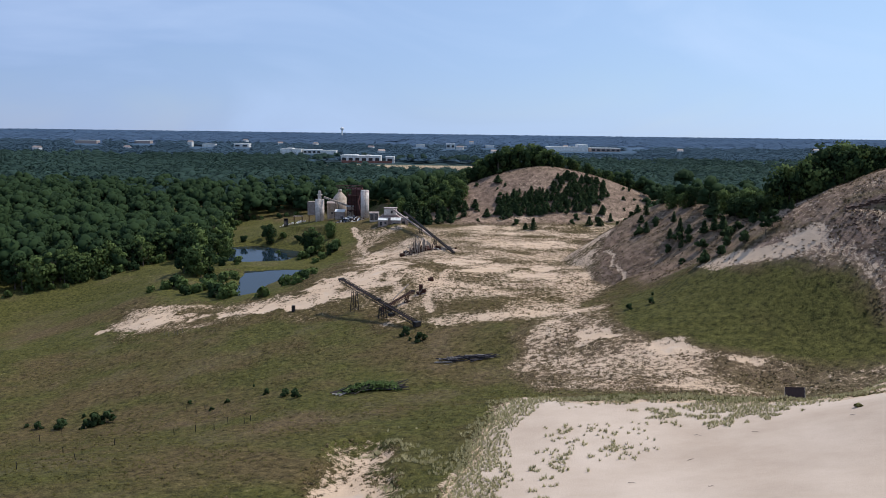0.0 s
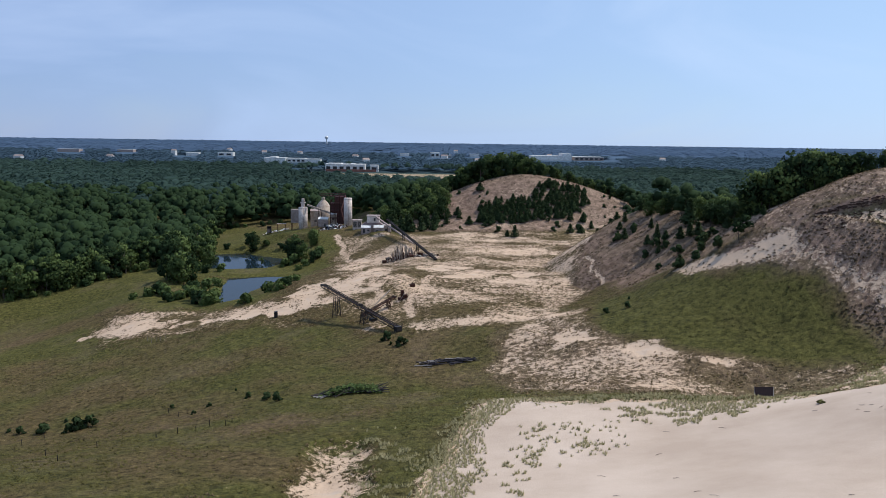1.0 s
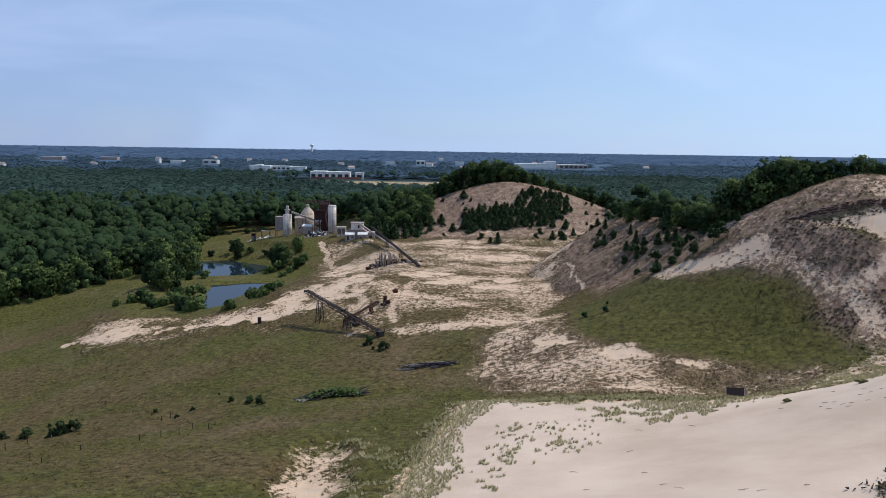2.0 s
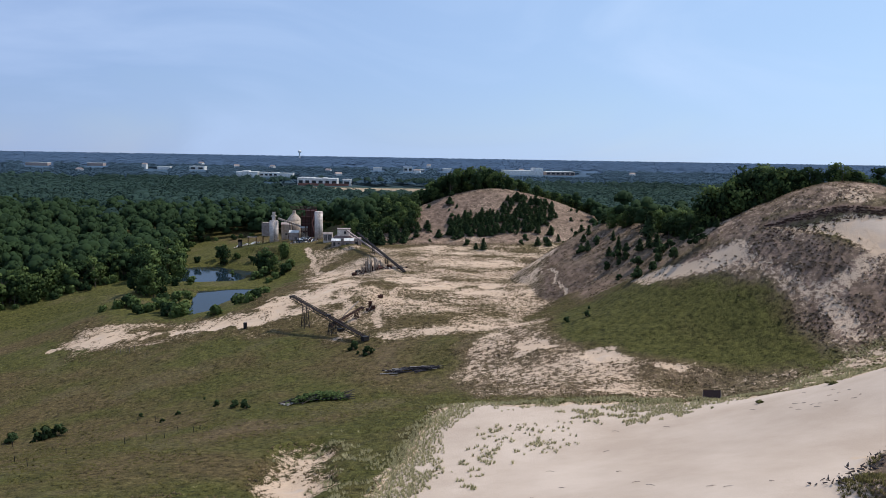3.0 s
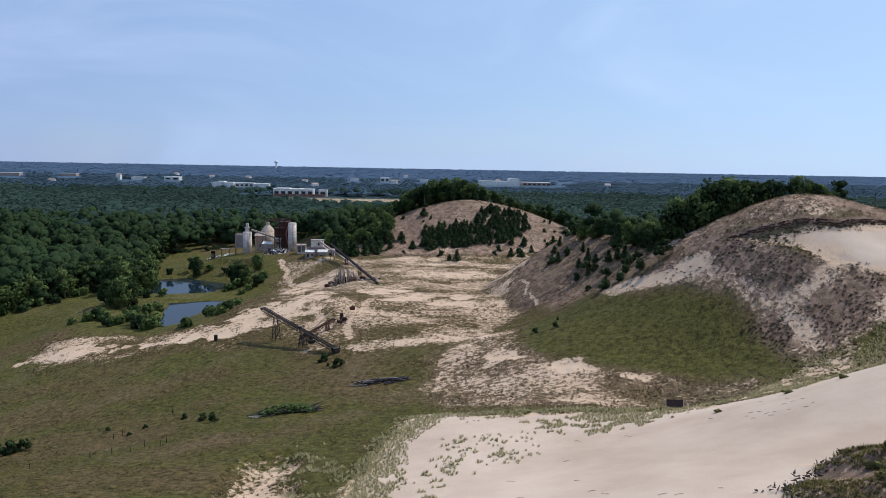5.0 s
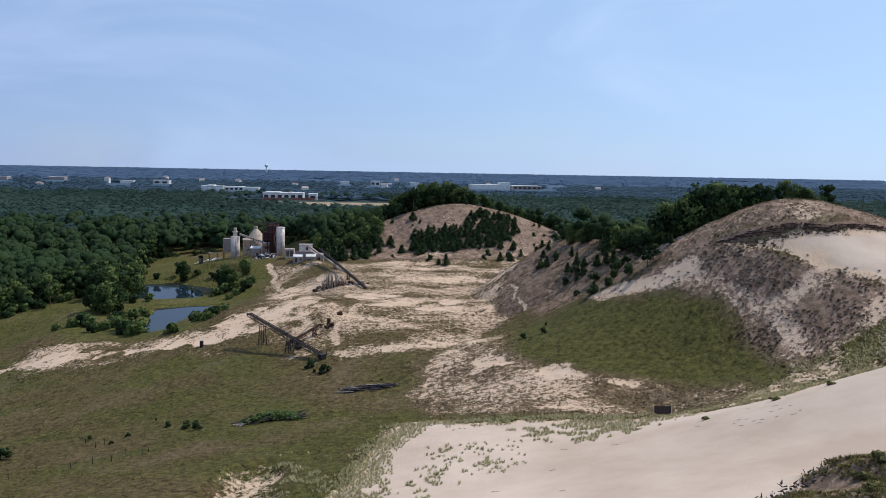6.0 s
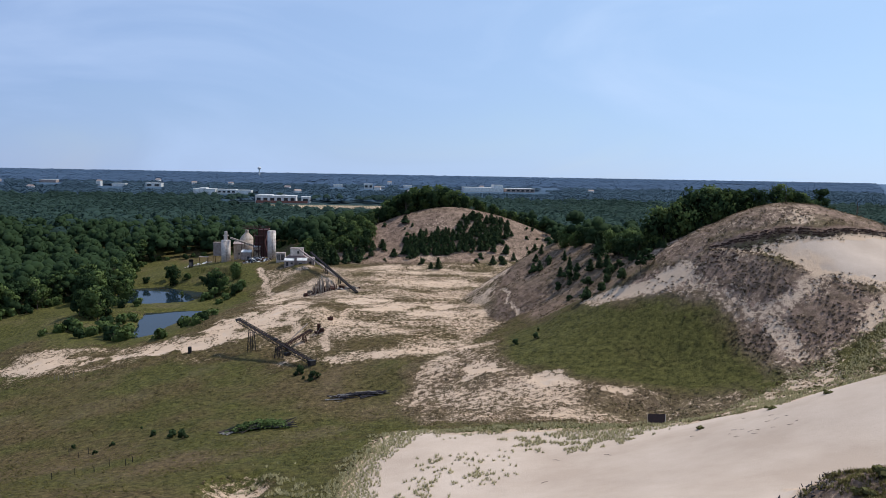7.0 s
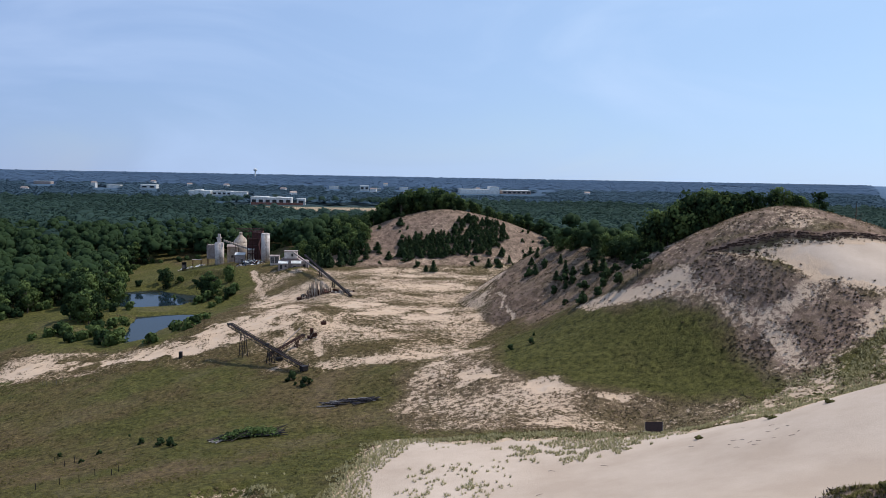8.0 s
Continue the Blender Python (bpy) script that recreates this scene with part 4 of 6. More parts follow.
# front of the woods on the left, and trees by the ponds
for k in range(120):
    rnd = random.Random(400 + k)
    path = [(-235, 362), (-182, 391), (-160, 404), (-135, 431), (-118, 444), (-128, 484), (-138, 526), (-147, 586)]
    u = k / 120 * (len(path) - 1)
    i = int(u)
    (x0, y0), (x1, y1) = path[i], path[i + 1]
    f = u - i
    ASPENS.put(x0 + (x1 - x0) * f + rnd.uniform(-9, 4), y0 + (y1 - y0) * f + rnd.uniform(-4, 8), rnd.uniform(.8, 1.8))
for x, y, s in [(-110, 378, .95), (-106, 375, .8), (-116, 382, .9), (-67, 437, .95), (-64, 433, .8), (-70, 442, .75), (-60, 459, .65), (-96, 474, .85), (-101, 482, .6), (-84, 436, .4), (-176, 394, .9), (-168, 398, .8), (-120, 420, 1.0), (-126, 426, 1.0)]:
    ASPENS.put(x, y, s * 1.5)
for x, y, s in [(-66, 319, 1.0), (-59, 333, 1.0), (-61, 337, .9), (-57, 341, .8), (-84, 328, 1.25), (-87, 333, 1.3), (-90, 340, 1.3), (-94, 348, 1.2), (-97, 356, 1.2), (-93, 364, 1.1), (-90, 372, 1.0), (-110, 352, 1.2), (-106, 350, 1.2), (-113, 347, .9),
                (-147, 405, .8), (-66, 428, 1.2), (-58, 420, .9), (-55, 428, 1.2), (-54, 436, 1.1), (-118, 345, .7), (-80, 470, .8), (-90, 478, .9), (-98, 345, 1.1), (-101, 338, 1.0), (-84, 343, 1.2), (-56, 330, .9), (-53, 336, .9), (-54, 344, .8), (-52, 350, .8), (-104, 405, 1.0), (-98, 408, .9), (-110, 410, 1.1), (-126, 440, 1.2), (-128, 452, 1.3), (-129, 466, 1.2), (-112, 478, .8), (-70, 425, 1.0), (-62, 414, .7)]:
    SHRUBS.put(x, y, s * 1.75)
for x, y, s in [(-80, 207, 1.5), (-78, 208, 1.3), (-82, 206, 1.1), (-90, 210, 1.2), (-96, 212, .9), (-100, 214, .5), (-88, 218, .5), (-82, 220, .45), (-32.6, 205, 1.0), (-36, 208, .9), (-41, 211, .7), (-50, 210, .5), (-46, 220, .35), (-60, 214, .5),
                (-9.6, 248, 1.25), (-5.1, 241, 1.2), (-8, 243, .5), (51.7, 239, 1.1), (57.3, 238, 1.1), (75.2, 251.6, 1.9), (82.2, 252.6, 1.7), (79.7, 249.6, 1.5), (84.4, 245.6, 2.0), (84.3, 279.6, 2.0), (83.0, 290.6, 1.8), (83.1, 300.6, 2.1), (79.5, 300.6, 1.9), (76.2, 329.6, 2.0), (82.3, 328.6, 2.0), (77.6, 278.6, 1.2), (87.3, 264.6, 1.9), (90.9, 269.6, 2.0), (93, 256, 1.5), (89, 274, 1.6), (60, 247, .6), (-52, 204, .45), (-20, 205, .8), (-18.5, 206, .9)]:
    JUNIPERS.put(x, y, s * (1.35 if y < 260 and x < 0 else 1.0))
for x, y, s in [(-106, 386, 1.5), (-110, 392, 1.3), (-124, 420, 1.6), (-112, 436, 1.3), (-119, 430, 1.5), (-150, 420, 1.5), (-143, 432, 1.6), (-158, 408, 1.5), (-132, 440, 1.7), (-170, 396, 1.4), (-66, 437, 1.3), (-61, 431, .95), (-70, 443, 1.0), (-60, 459, .95), (-96, 475, 1.25), (-109, 378, 1.35), (-114, 384, 1.2), (-122, 424, 1.6), (-128, 430, 1.7), (-165, 402, 1.5), (-174, 397, 1.4), (-186, 388, 1.6), (-56, 424, .7), (-136, 444, 1.6), (131, 248, .8), (134, 247, .85), (137, 248, .8), (140, 247, .7), (128, 249, .8), (143, 247, .6), (147, 246, .5), (164, 247, .6), (169, 246, .65), (174, 246, .75), (158, 248, .5), (123, 250, .7), (118, 250, .75), (113, 251, .7), (108, 253, .6)]:
    WILLOWS.put(x, y, s)
for k in range(64):
    rnd = random.Random(900 + k)
    edge_line = [(-235, 358), (-182, 386), (-160, 399), (-136, 427), (-117, 446), (-124, 484), (-134, 526), (-143, 584), (-95, 590), (-54, 596), (-32, 560)]
    u = (k + rnd.random()) / 64 * (len(edge_line) - 1)
    i = min(int(u), len(edge_line) - 2)
    (x0, y0), (x1, y1) = edge_line[i], edge_line[i + 1]
    SHRUBS.put(x0 + (x1 - x0) * (u - i) + rnd.uniform(-2, 2), y0 + (y1 - y0) * (u - i) + rnd.uniform(-2, 3), rnd.uniform(1.0, 2.0), label="dense shrub at the foot of the woods")
for kind in (PINES, OAKS, ASPENS, WILLOWS, SHRUBS, JUNIPERS):
    kind.done()


def bare_tree(x, y, h, seed, label):
    t = empty_thing("dead_tree", pose(x, y, height(x, y) - .2, 0, 0, seed * 40), label, "dead tree")
    part("trunk", limb_mesh(h, h * 0.02, 14, seed, 0.4), MAT_BARK, t)
    return t


bare_tree(159, 250, 12, 61, "bare grey dead tree behind the crest")
bare_tree(-122, 446, 11, 62, "bare dead tree at the edge of the woods")
bare_tree(24, 546, 14, 63, "pale dead trunk among the crest trees")
t = empty_thing("tree", pose(145.5, 248, height(145.5, 248) - .2), "tall open-crowned tree standing alone on the crest", "tree")
part("trunk", limb_mesh(9.4, 0.18, 12, 66, 0.35), MAT_BARK, t)
crown_part("crown", crown_arrays(11.0, 2.6, 13, 30, 0.6, 66, 0.4), MAT_OAK, t)

# ---- grass ----
def tufts(name, x, y, tall, wide, blades, mat, label, seed, slim=0.26):
    rng = np.random.default_rng(seed)
    n = len(x)
    base = np.column_stack([x, y, land(x, y) - 0.06])
    an = rng.uniform(0, 6.283, (n, blades))
    out = rng.uniform(0.15, 1.0, (n, blades)) * wide
    h = tall * rng.uniform(0.6, 1.25, (n, 1)) * rng.uniform(0.6, 1.1, (n, blades))
    ox, oy = np.cos(an), np.sin(an)
    foot = base[:, None, :] + np.stack([ox * out * .35, oy * out * .35, 0 * h], -1)
    tip = base[:, None, :] + np.stack([ox * out, oy * out, h], -1)
    side = np.stack([-oy, ox, 0 * ox], -1) * (wide * slim) * np.where(oy > 0, -1, 1)[..., None]
    v = np.stack([foot - side, foot + side, tip], 2).reshape(-1, 3)
    f = np.arange(len(v)).reshape(-1, 3)
    tint = np.repeat(rng.uniform(0, 1, n), blades * 3)
    up = unit(np.stack([ox * 0.5, oy * 0.5, 0 * h + 1.0], -1) + rng.normal(0, 0.15, (n, blades, 3)))
    return tagged(mesh_np(name, v, f, mat, False, (("tint", tint),), np.repeat(up.reshape(-1, 3), 3, 0)), label, "grass", kind="stuff")


def sown(x0, x1, y0, y1, step, seed, chance):
    X, Y, rng = scatter(x0, x1, y0, y1, step, seed, 0.5)
    k = rng.uniform(0, 1, len(X)) < chance(X, Y)
    return X[k], Y[k]


CREST_PATCH = [(25, 172), (45, 170), (60, 165), (67, 157), (58, 153), (44, 150), (33, 155), (28, 162)]
LOOSE_PATCH = [(16, 137), (17, 152), (23, 157), (31, 151), (33, 142), (24, 136)]
FLANK_PATCH = [(-1, 116), (2, 142), (6, 160), (14, 173), (20, 180), (22, 175), (14, 162), (10, 145), (7, 124)]

HOLE_RIM = [(-17, 150), (-13, 166), (-6, 164), (-2, 150), (0, 128), (-3, 110), (-8, 114), (-8, 140), (-12, 152)]


def lip_growth(X, Y):
    d = line_distance(LIP, X, Y)
    clump = 0.5 * fbm(X, Y, 4, 211) + 0.5 * value_noise(X, Y, 1.7, 212)
    on_lip = np.exp(-(d / 2.6) ** 2) * (clump > 0.40)
    crest = region(CREST_PATCH, X, Y, 1.5, 2.5, 221) * (clump > 0.42 + 0.012 * d)
    loose = region(LOOSE_PATCH, X, Y, 1.5, 2.5, 222) * (value_noise(X, Y, 0.9, 224) > 0.70)
    flank = region(FLANK_PATCH, X, Y, 1.2, 2.0, 223) * (clump > 0.30)
    shoulder = region(SHOULDER, X, Y, 1.5, 2.5, 105) * (clump > 0.52)
    rim = region(HOLE_RIM, X, Y, 1.5, 2.5, 225) * (clump > 0.58)
    stray = inside([(9, 120), (11, 140), (17, 140), (16, 122)], X, Y) * (clump > 0.66)
    return np.clip(on_lip + crest + loose + flank + shoulder + rim + stray, 0, 1)


x, y = sown(-20, 172, 95, 200, 0.55, 201, lip_growth)
tufts("dune_grass", x, y, 0.58, 0.46, 13, MAT_TUFT, "tufts of pale green dune grass along the sand crest", 202, 0.13)


def dry_growth(X, Y):
    s, l, r = covers(X, Y)
    c = (s > 0.2) & (s < 0.80)
    g = inside(GREEN, X, Y)
    return np.where(c, 0.55 * (1 - s) + 0.1, 0.0) * (1 - g) * (1 - inside(DUNE, X, Y)) * np.where(value_noise(X, Y, 2.6, 213) * 0.6 + fbm(X, Y, 7, 214) * 0.4 > 0.48, 1.9, 0.16)


x, y = sown(-150, 175, 110, 475, 0.85, 203, dry_growth)
tufts("dry_grass", x, y, 0.36, 0.55, 7, MAT_DRYTUFT, "low tufts of brown dry grass on the sand", 204)


def ridge_growth(X, Y):
    k = region(RIDGE_FACE, X, Y, 2, 3, 83) * 0.25
    for growth in DARK_GROWTH:
        k = np.maximum(k, region(growth, X, Y, 2, 3, 78) * 1.3)
    k = np.maximum(k, region(UPPER, X, Y, 3, 4, 82) * 0.15)
    k = np.maximum(k, np.maximum(region(HILL, X, Y, 3, 4, 81), region(SLOPE, X, Y, 3, 4, 86)) * 0.3)
    return k * (fbm(X, Y, 4, 219) > 0.42)


x, y = sown(-10, 190, 185, 560, 1.0, 209, ridge_growth)
tufts("ridge_grass", x, y, 0.45, 0.7, 8, MAT_RIDGETUFT, "dark brown grass clumps on the sandy ridge", 210)


def field_growth(X, Y):
    s, l, r = covers(X, Y)
    return (s < 0.3) * (1 - inside(HILL, X, Y)) * (1 - inside(SLOPE, X, Y)) * (0.25 + 0.5 * (fbm(X, Y, 12, 215) > 0.5)) * wedge(X, Y) * (1 - 0.6 * inside(GREEN, X, Y))


x, y = sown(-170, 110, 105, 300, 1.15, 205, field_growth)
tufts("meadow_grass", x, y, 0.24, 0.62, 7, MAT_GREENTUFT, "olive green meadow grass on rolling ground", 206)


def mound_growth(X, Y):
    m = 0
    for cx, cy, r, h in MOUNDS:
        m = np.maximum(m, np.hypot(X - cx, Y - cy) < r * 0.95)
    return m * (fbm(X, Y, 4, 217) > 0.46) * 0.8


x, y = sown(46, 84, 80, 114, 0.36, 207, mound_growth)
tufts("mound_grass", x, y, 0.42, 0.5, 13, MAT_MOUND, "thick olive grass on low sand mounds", 208, 0.13)

# ---- the mill ----
def at_ground(x, y, turn=0.0, sink=0.3):
    return pose(x, y, height(x, y) - sink, 0, 0, turn)


def ring(bm, r, z, w=0.12, h=0.18, sides=28):
    """A hoop round a silo."""
    o, i = [], []
    for k in range(sides):
        a = 6.28319 * k / sides
        for rr, zz, l in ((r + w, z, o), (r + w, z + h, i)):
            l.append(bm.verts.new((rr * math.cos(a), rr * math.sin(a), zz)))
    low = [bm.verts.new(((r - .02) * math.cos(6.28319 * k / sides), (r - .02) * math.sin(6.28319 * k / sides), z)) for k in range(sides)]
    top = [bm.verts.new(((r - .02) * math.cos(6.28319 * k / sides), (r - .02) * math.sin(6.28319 * k / sides), z + h)) for k in range(sides)]
    for k in range(sides):
        j = (k + 1) % sides
        bm.faces.new((o[k], o[j], i[j], i[k]))
        bm.faces.new((low[k], low[j], o[j], o[k]))
        bm.faces.new((i[k], i[j], top[j], top[k]))


def ladder(parent, x, y, z0, z1):
    bm = bmesh.new()
    for s in (-.22, .22):
        beam(bm, (x + s, y, z0), (x + s, y, z1), .06)
    k = z0
    while k < z1:
        beam(bm, (x - .22, y, k), (x + .22, y, k), .04)
        k += .4
    part("ladder", bm, MAT_RUST, parent, "thin rusted steel ladder")


def silo(x, y, r, h, mat, label, cap=0.5, dome=0.0):
    t = empty_thing("silo", at_ground(x, y), label, "silo", "silos of the mill")
    bm = bmesh.new()
    tube(bm, (0, 0, -1), (0, 0, h), r, r, 40)
    part("wall", bm, mat, t, "", True)
    for k in range(1, int(h / 1.6)):
        bm = bmesh.new()
        ring(bm, r, k * 1.6, 0.05, 0.09)
        part("hoop", bm, mat, t)
    bm = bmesh.new()
    if dome:
        tube(bm, (0, 0, h), (0, 0, h + dome * .55), r + .1, r * .66, 40)
        tube(bm, (0, 0, h + dome * .55), (0, 0, h + dome), r * .66, r * .22, 40)
        tube(bm, (0, 0, h + dome), (0, 0, h + dome + 1.5), r * .25, r * .25, 16)
    else:
        tube(bm, (0, 0, h), (0, 0, h + cap), r + .12, r * .9, 40)
    part("roof", bm, mat, t)
    return t


s1 = silo(-71.5, 497, 2.65, 12.6, MAT_CONCRETE, "pale weathered concrete silo with a hoist head on top")
bm = bmesh.new()
box(bm, -1.0, 1.0, -1.0, 1.0, 13.0, 15.6), box(bm, -1.5, 1.5, -1.3, 1.3, 15.6, 16.0), box(bm, -.7, .8, -.8, .8, 16.0, 18.2)
part("hoist_head", bm, MAT_CONCRETE, s1, "pale metal hoist head")
bm = bmesh.new()
for px, py in ((-1.2, -1.2), (1.2, -1.2), (-1.2, 1.2), (1.2, 1.2)):
    beam(bm, (px, py, 12.7), (px, py, 15.7), .14)
part("frame", bm, MAT_RUST, s1)
ladder(s1, 0.8, -2.8, 0, 12.6)
s2 = silo(-43.6, 486, 2.4, 15.8, MAT_CONCRETE, "tall pale concrete silo streaked with rust")
ladder(s2, 0.6, -2.65, 0, 16.4)
s3 = silo(-60.5, 506, 4.1, 11.6, MAT_TAN, "wide tan silo with a rounded steel roof", 0.5, 4.0)

bin_ = empty_thing("storage_bin", at_ground(-76.3, 502), "grey tin storage bin on steel legs", "bin")
bm = bmesh.new()
box(bm, -2.9, 2.9, -2.5, 2.5, 4.2, 12.2)
part("body", bm, MAT_TIN, bin_)
for k in range(14):
    bm = bmesh.new()
    box(bm, -2.9 + k * .43, -2.75 + k * .43, -2.58, -2.5, 4.2, 12.2)
    part("rib", bm, MAT_TIN, bin_)
for px in (-2.7, 2.7):
    for py in (-2.3, 2.3):
        bm = bmesh.new()
        beam(bm, (px, py, -1), (px, py, 4.3), .28)
        part("leg", bm, MAT_RUST, bin_)
for q in (12.25, 13.0):
    for p0, p1 in (((-2.9, -2.5), (2.9, -2.5)), ((2.9, -2.5), (2.9, 2.5)), ((-2.9, 2.5), (2.9, 2.5)), ((-2.9, -2.5), (-2.9, 2.5))):
        bm = bmesh.new()
        beam(bm, (*p0, q), (*p1, q), .07)
        part("rail", bm, MAT_RUST, bin_)


def clad_shed(x, y, turn, w, d, h, roof_mat, wall_mat, label, pitch=0.9, windows=(), lean=False, name="shed"):
    """A ribbed shed with a pitched or lean-to roof, door and window openings set into its front."""
    t = empty_thing(name, at_ground(x, y, turn), label, "shed")
    bm = bmesh.new()
    box(bm, -w / 2, w / 2, -d / 2, d / 2, -1, h)
    if not lean:
        a = [bm.verts.new(v) for v in ((-w / 2, -d / 2, h), (-w / 2, d / 2, h), (-w / 2, 0, h + pitch), (w / 2, -d / 2, h), (w / 2, d / 2, h), (w / 2, 0, h + pitch))]
        bm.faces.new((a[0], a[1], a[2])), bm.faces.new((a[3], a[5], a[4]))
    part("wall", bm, wall_mat, t)
    n = int(w / .5)
    bm = bmesh.new()
    for k in range(n):
        u = -w / 2 + (k + .5) * w / n
        box(bm, u - .05, u + .05, -d / 2 - .05, -d / 2, -.5, h)
    part("ribs", bm, wall_mat, t)
    slopes = ((-d / 2 - .4, h + .02, d / 2 + .3, h + pitch),) if lean else ((-d / 2 - .35, h - .1, 0, h + pitch + .05), (d / 2 + .35, h - .1, 0, h + pitch + .05))
    for y0, z0, y1, z1 in slopes:
        bm = bmesh.new()
        m = max(4, int(w / 1.0))
        for k in range(m):
            x0, x1 = -w / 2 - .3 + k * (w + .6) / m, -w / 2 - .3 + (k + 1) * (w + .6) / m - .03
            dz = .02 * (k % 2)
            v = [bm.verts.new(c) for c in ((x0, y0, z0 + dz), (x1, y0, z0 + dz), (x1, y1, z1 + dz), (x0, y1, z1 + dz), (x0, y0, z0 + .1 + dz), (x1, y0, z0 + .1 + dz), (x1, y1, z1 + .1 + dz), (x0, y1, z1 + .1 + dz))]
            for f in ((0, 1, 2, 3), (4, 5, 6, 7), (0, 1, 5, 4), (1, 2, 6, 5), (2, 3, 7, 6), (3, 0, 4, 7)):
                bm.faces.new([v[i] for i in f])
        part("roof", bm, roof_mat, t)
    for u, z, ww, hh in windows:
        bm = bmesh.new()
        box(bm, u - ww / 2, u + ww / 2, -d / 2 - .03, -d / 2 + .25, z, z + hh)
        wd = part("window", bm, MAT_GLASS_DARK, t, "dark empty opening")
        bm = bmesh.new()
        for p0, p1 in (((u - ww / 2, z), (u + ww / 2, z)), ((u - ww / 2, z + hh), (u + ww / 2, z + hh)), ((u - ww / 2, z), (u - ww / 2, z + hh)), ((u + ww / 2, z), (u + ww / 2, z + hh))):
            beam(bm, (p0[0], -d / 2 - .06, p0[1]), (p1[0], -d / 2 - .06, p1[1]), .1)
        part("frame", bm, MAT_RUST, wd)
    return t


clad_shed(-64.5, 503, 0, 6, 6, 9.5, MAT_TIN, MAT_TAN, "tan corrugated shed between the silos", 1.0, [(0, 3, 1.2, 1.2)])
clad_shed(-58.5, 490, 0, 5.5, 4, 4.6, MAT_WHITE, MAT_TIN, "low shed with a white tin roof", 1.1, [(1.2, 0, 1.3, 2.2)], True)
clad_shed(-52.8, 493, 0, 3.8, 4, 6.6, MAT_WHITE, MAT_TAN, "small raised cabin with a white roof", .7, [(0, 3.4, 1.0, 1.0)])

# steel frame of the burnt-out tower
fr = empty_thing("steel_tower", at_ground(-50.2, 493), "rust-red steel frame of a gutted mill tower", "steel frame")
for px in (-4.2, -1.4, 1.4, 4.2):
    for py in (-3, 3):
        bm = bmesh.new()
        beam(bm, (px, py, -1), (px, py, 17.5 if px > -2 else 15), .4)
        part("column", bm, MAT_RUST, fr)
for z in (4.2, 8.6, 12.8, 17.2):
    for py in (-3, 3):
        bm = bmesh.new()
        beam(bm, (-4.4, py, z), (4.4, py, z), .34)
        part("girder", bm, MAT_RED, fr)
    for px in (-4.2, 4.2):
        bm = bmesh.new()
        beam(bm, (px, -3, z), (px, 3, z), .3)
        part("girder", bm, MAT_RED, fr)
for z in (4.4, 8.8, 13.0):
    bm = bmesh.new()
    box(bm, -4, 1.5 if z > 8 else 4, -2.8, 2.8, z, z + .15)
    part("deck", bm, MAT_RUST, fr)
bm = bmesh.new()
box(bm, -1.6, 4.1, -.6, 2.9, 0, 16.6), box(bm, -3.9, -1.7, -.5, 2.9, 4.5, 12.5), box(bm, 1.6, 3.9, -2.7, -.7, 3.0, 12.6)
part("cladding", bm, MAT_RED, fr, "dark red steel cladding")
bm = bmesh.new()
for z in (17.3, 18.8):
    for py in (-2.6, -1.2):
        beam(bm, (-10.5, py, z), (5.0, py, z), .2)
for k in range(14):
    u = -10.5 + k * 1.12
    beam(bm, (u, -2.6, 17.3), (u + 1.12, -2.6, 18.8), .13)
    beam(bm, (u, -2.6, 17.3), (u, -2.6, 18.8), .12)
part("roof_truss", bm, MAT_RED, fr, "red lattice truss")
bm = bmesh.new()
beam(bm, (4.9, -3.3, 17.5), (2.4, -3.6, 9.5), 1.1, .7), beam(bm, (2.4, -3.6, 9.5), (3.8, -3.4, 3.0), .8, .6)
part("chute", bm, worn("faded_red_paint", (0.42, 0.17, 0.12), (0.2, 0.07, 0.05), 0.7), fr, "faded red sheet-metal chute")
bm = bmesh.new()
for k in range(5):
    beam(bm, (-4.2, -3, 1 + k * 3.2), (-1.4, -3, 4.0 + k * 3.0), .15)
part("brace", bm, MAT_RUST, fr)


def gallery(p, q, w, h, mat, label, name="conveyor_gallery"):
    """An enclosed sloping conveyor on trestles."""
    t = empty_thing(name, Matrix.Translation(p), label, "conveyor")
    d = Vector(q) - Vector(p)
    bm = bmesh.new()
    beam(bm, (0, 0, 0), d, w, h)
    part("casing", bm, mat, t)
    bm = bmesh.new()
    n = max(3, int(d.length / 1.2))
    for k in range(n + 1):
        c = d * (k / n)
        beam(bm, c + Vector((0, -w * .53, -h * .6)), c + Vector((0, -w * .53, h * .6)), .09)
    part("ribs", bm, MAT_RUST, t)
    return t


z0 = height(-71.5, 497)
gallery((-68.8, 496, z0 + 14.2), (-51.5, 493, z0 + 8.6), 1.0, 1.0, MAT_TAN, "tan enclosed conveyor between silo and steel tower")
tr = empty_thing("trestle", at_ground(-61, 493.5), "thin rusted steel trestle below the conveyor", "trestle")
for px in (-1.6, 1.6):
    bm = bmesh.new()
    beam(bm, (px, 0, -.5), (px * .4, 0, 10.5), .22)
    part("leg", bm, MAT_RUST, tr)
bm = bmesh.new()
beam(bm, (-1.5, 0, 1), (1.1, 0, 6), .12), beam(bm, (1.5, 0, 1), (-1.1, 0, 6), .12), beam(bm, (-1, 0, 6), (1, 0, 6), .14)
part("brace", bm, MAT_RUST, tr)
pf = empty_thing("pipe_rack", at_ground(-85, 500), "green steel rack beside the bin", "rack")
for px in (-2.4, 2.4):
    for py in (-1, 1):
        bm = bmesh.new()
        beam(bm, (px, py, -.5), (px, py, 5), .2)
        part("leg", bm, MAT_RUST, pf)
bm = bmesh.new()
box(bm, -2.7, 2.7, -1.2, 1.2, 5, 5.2)
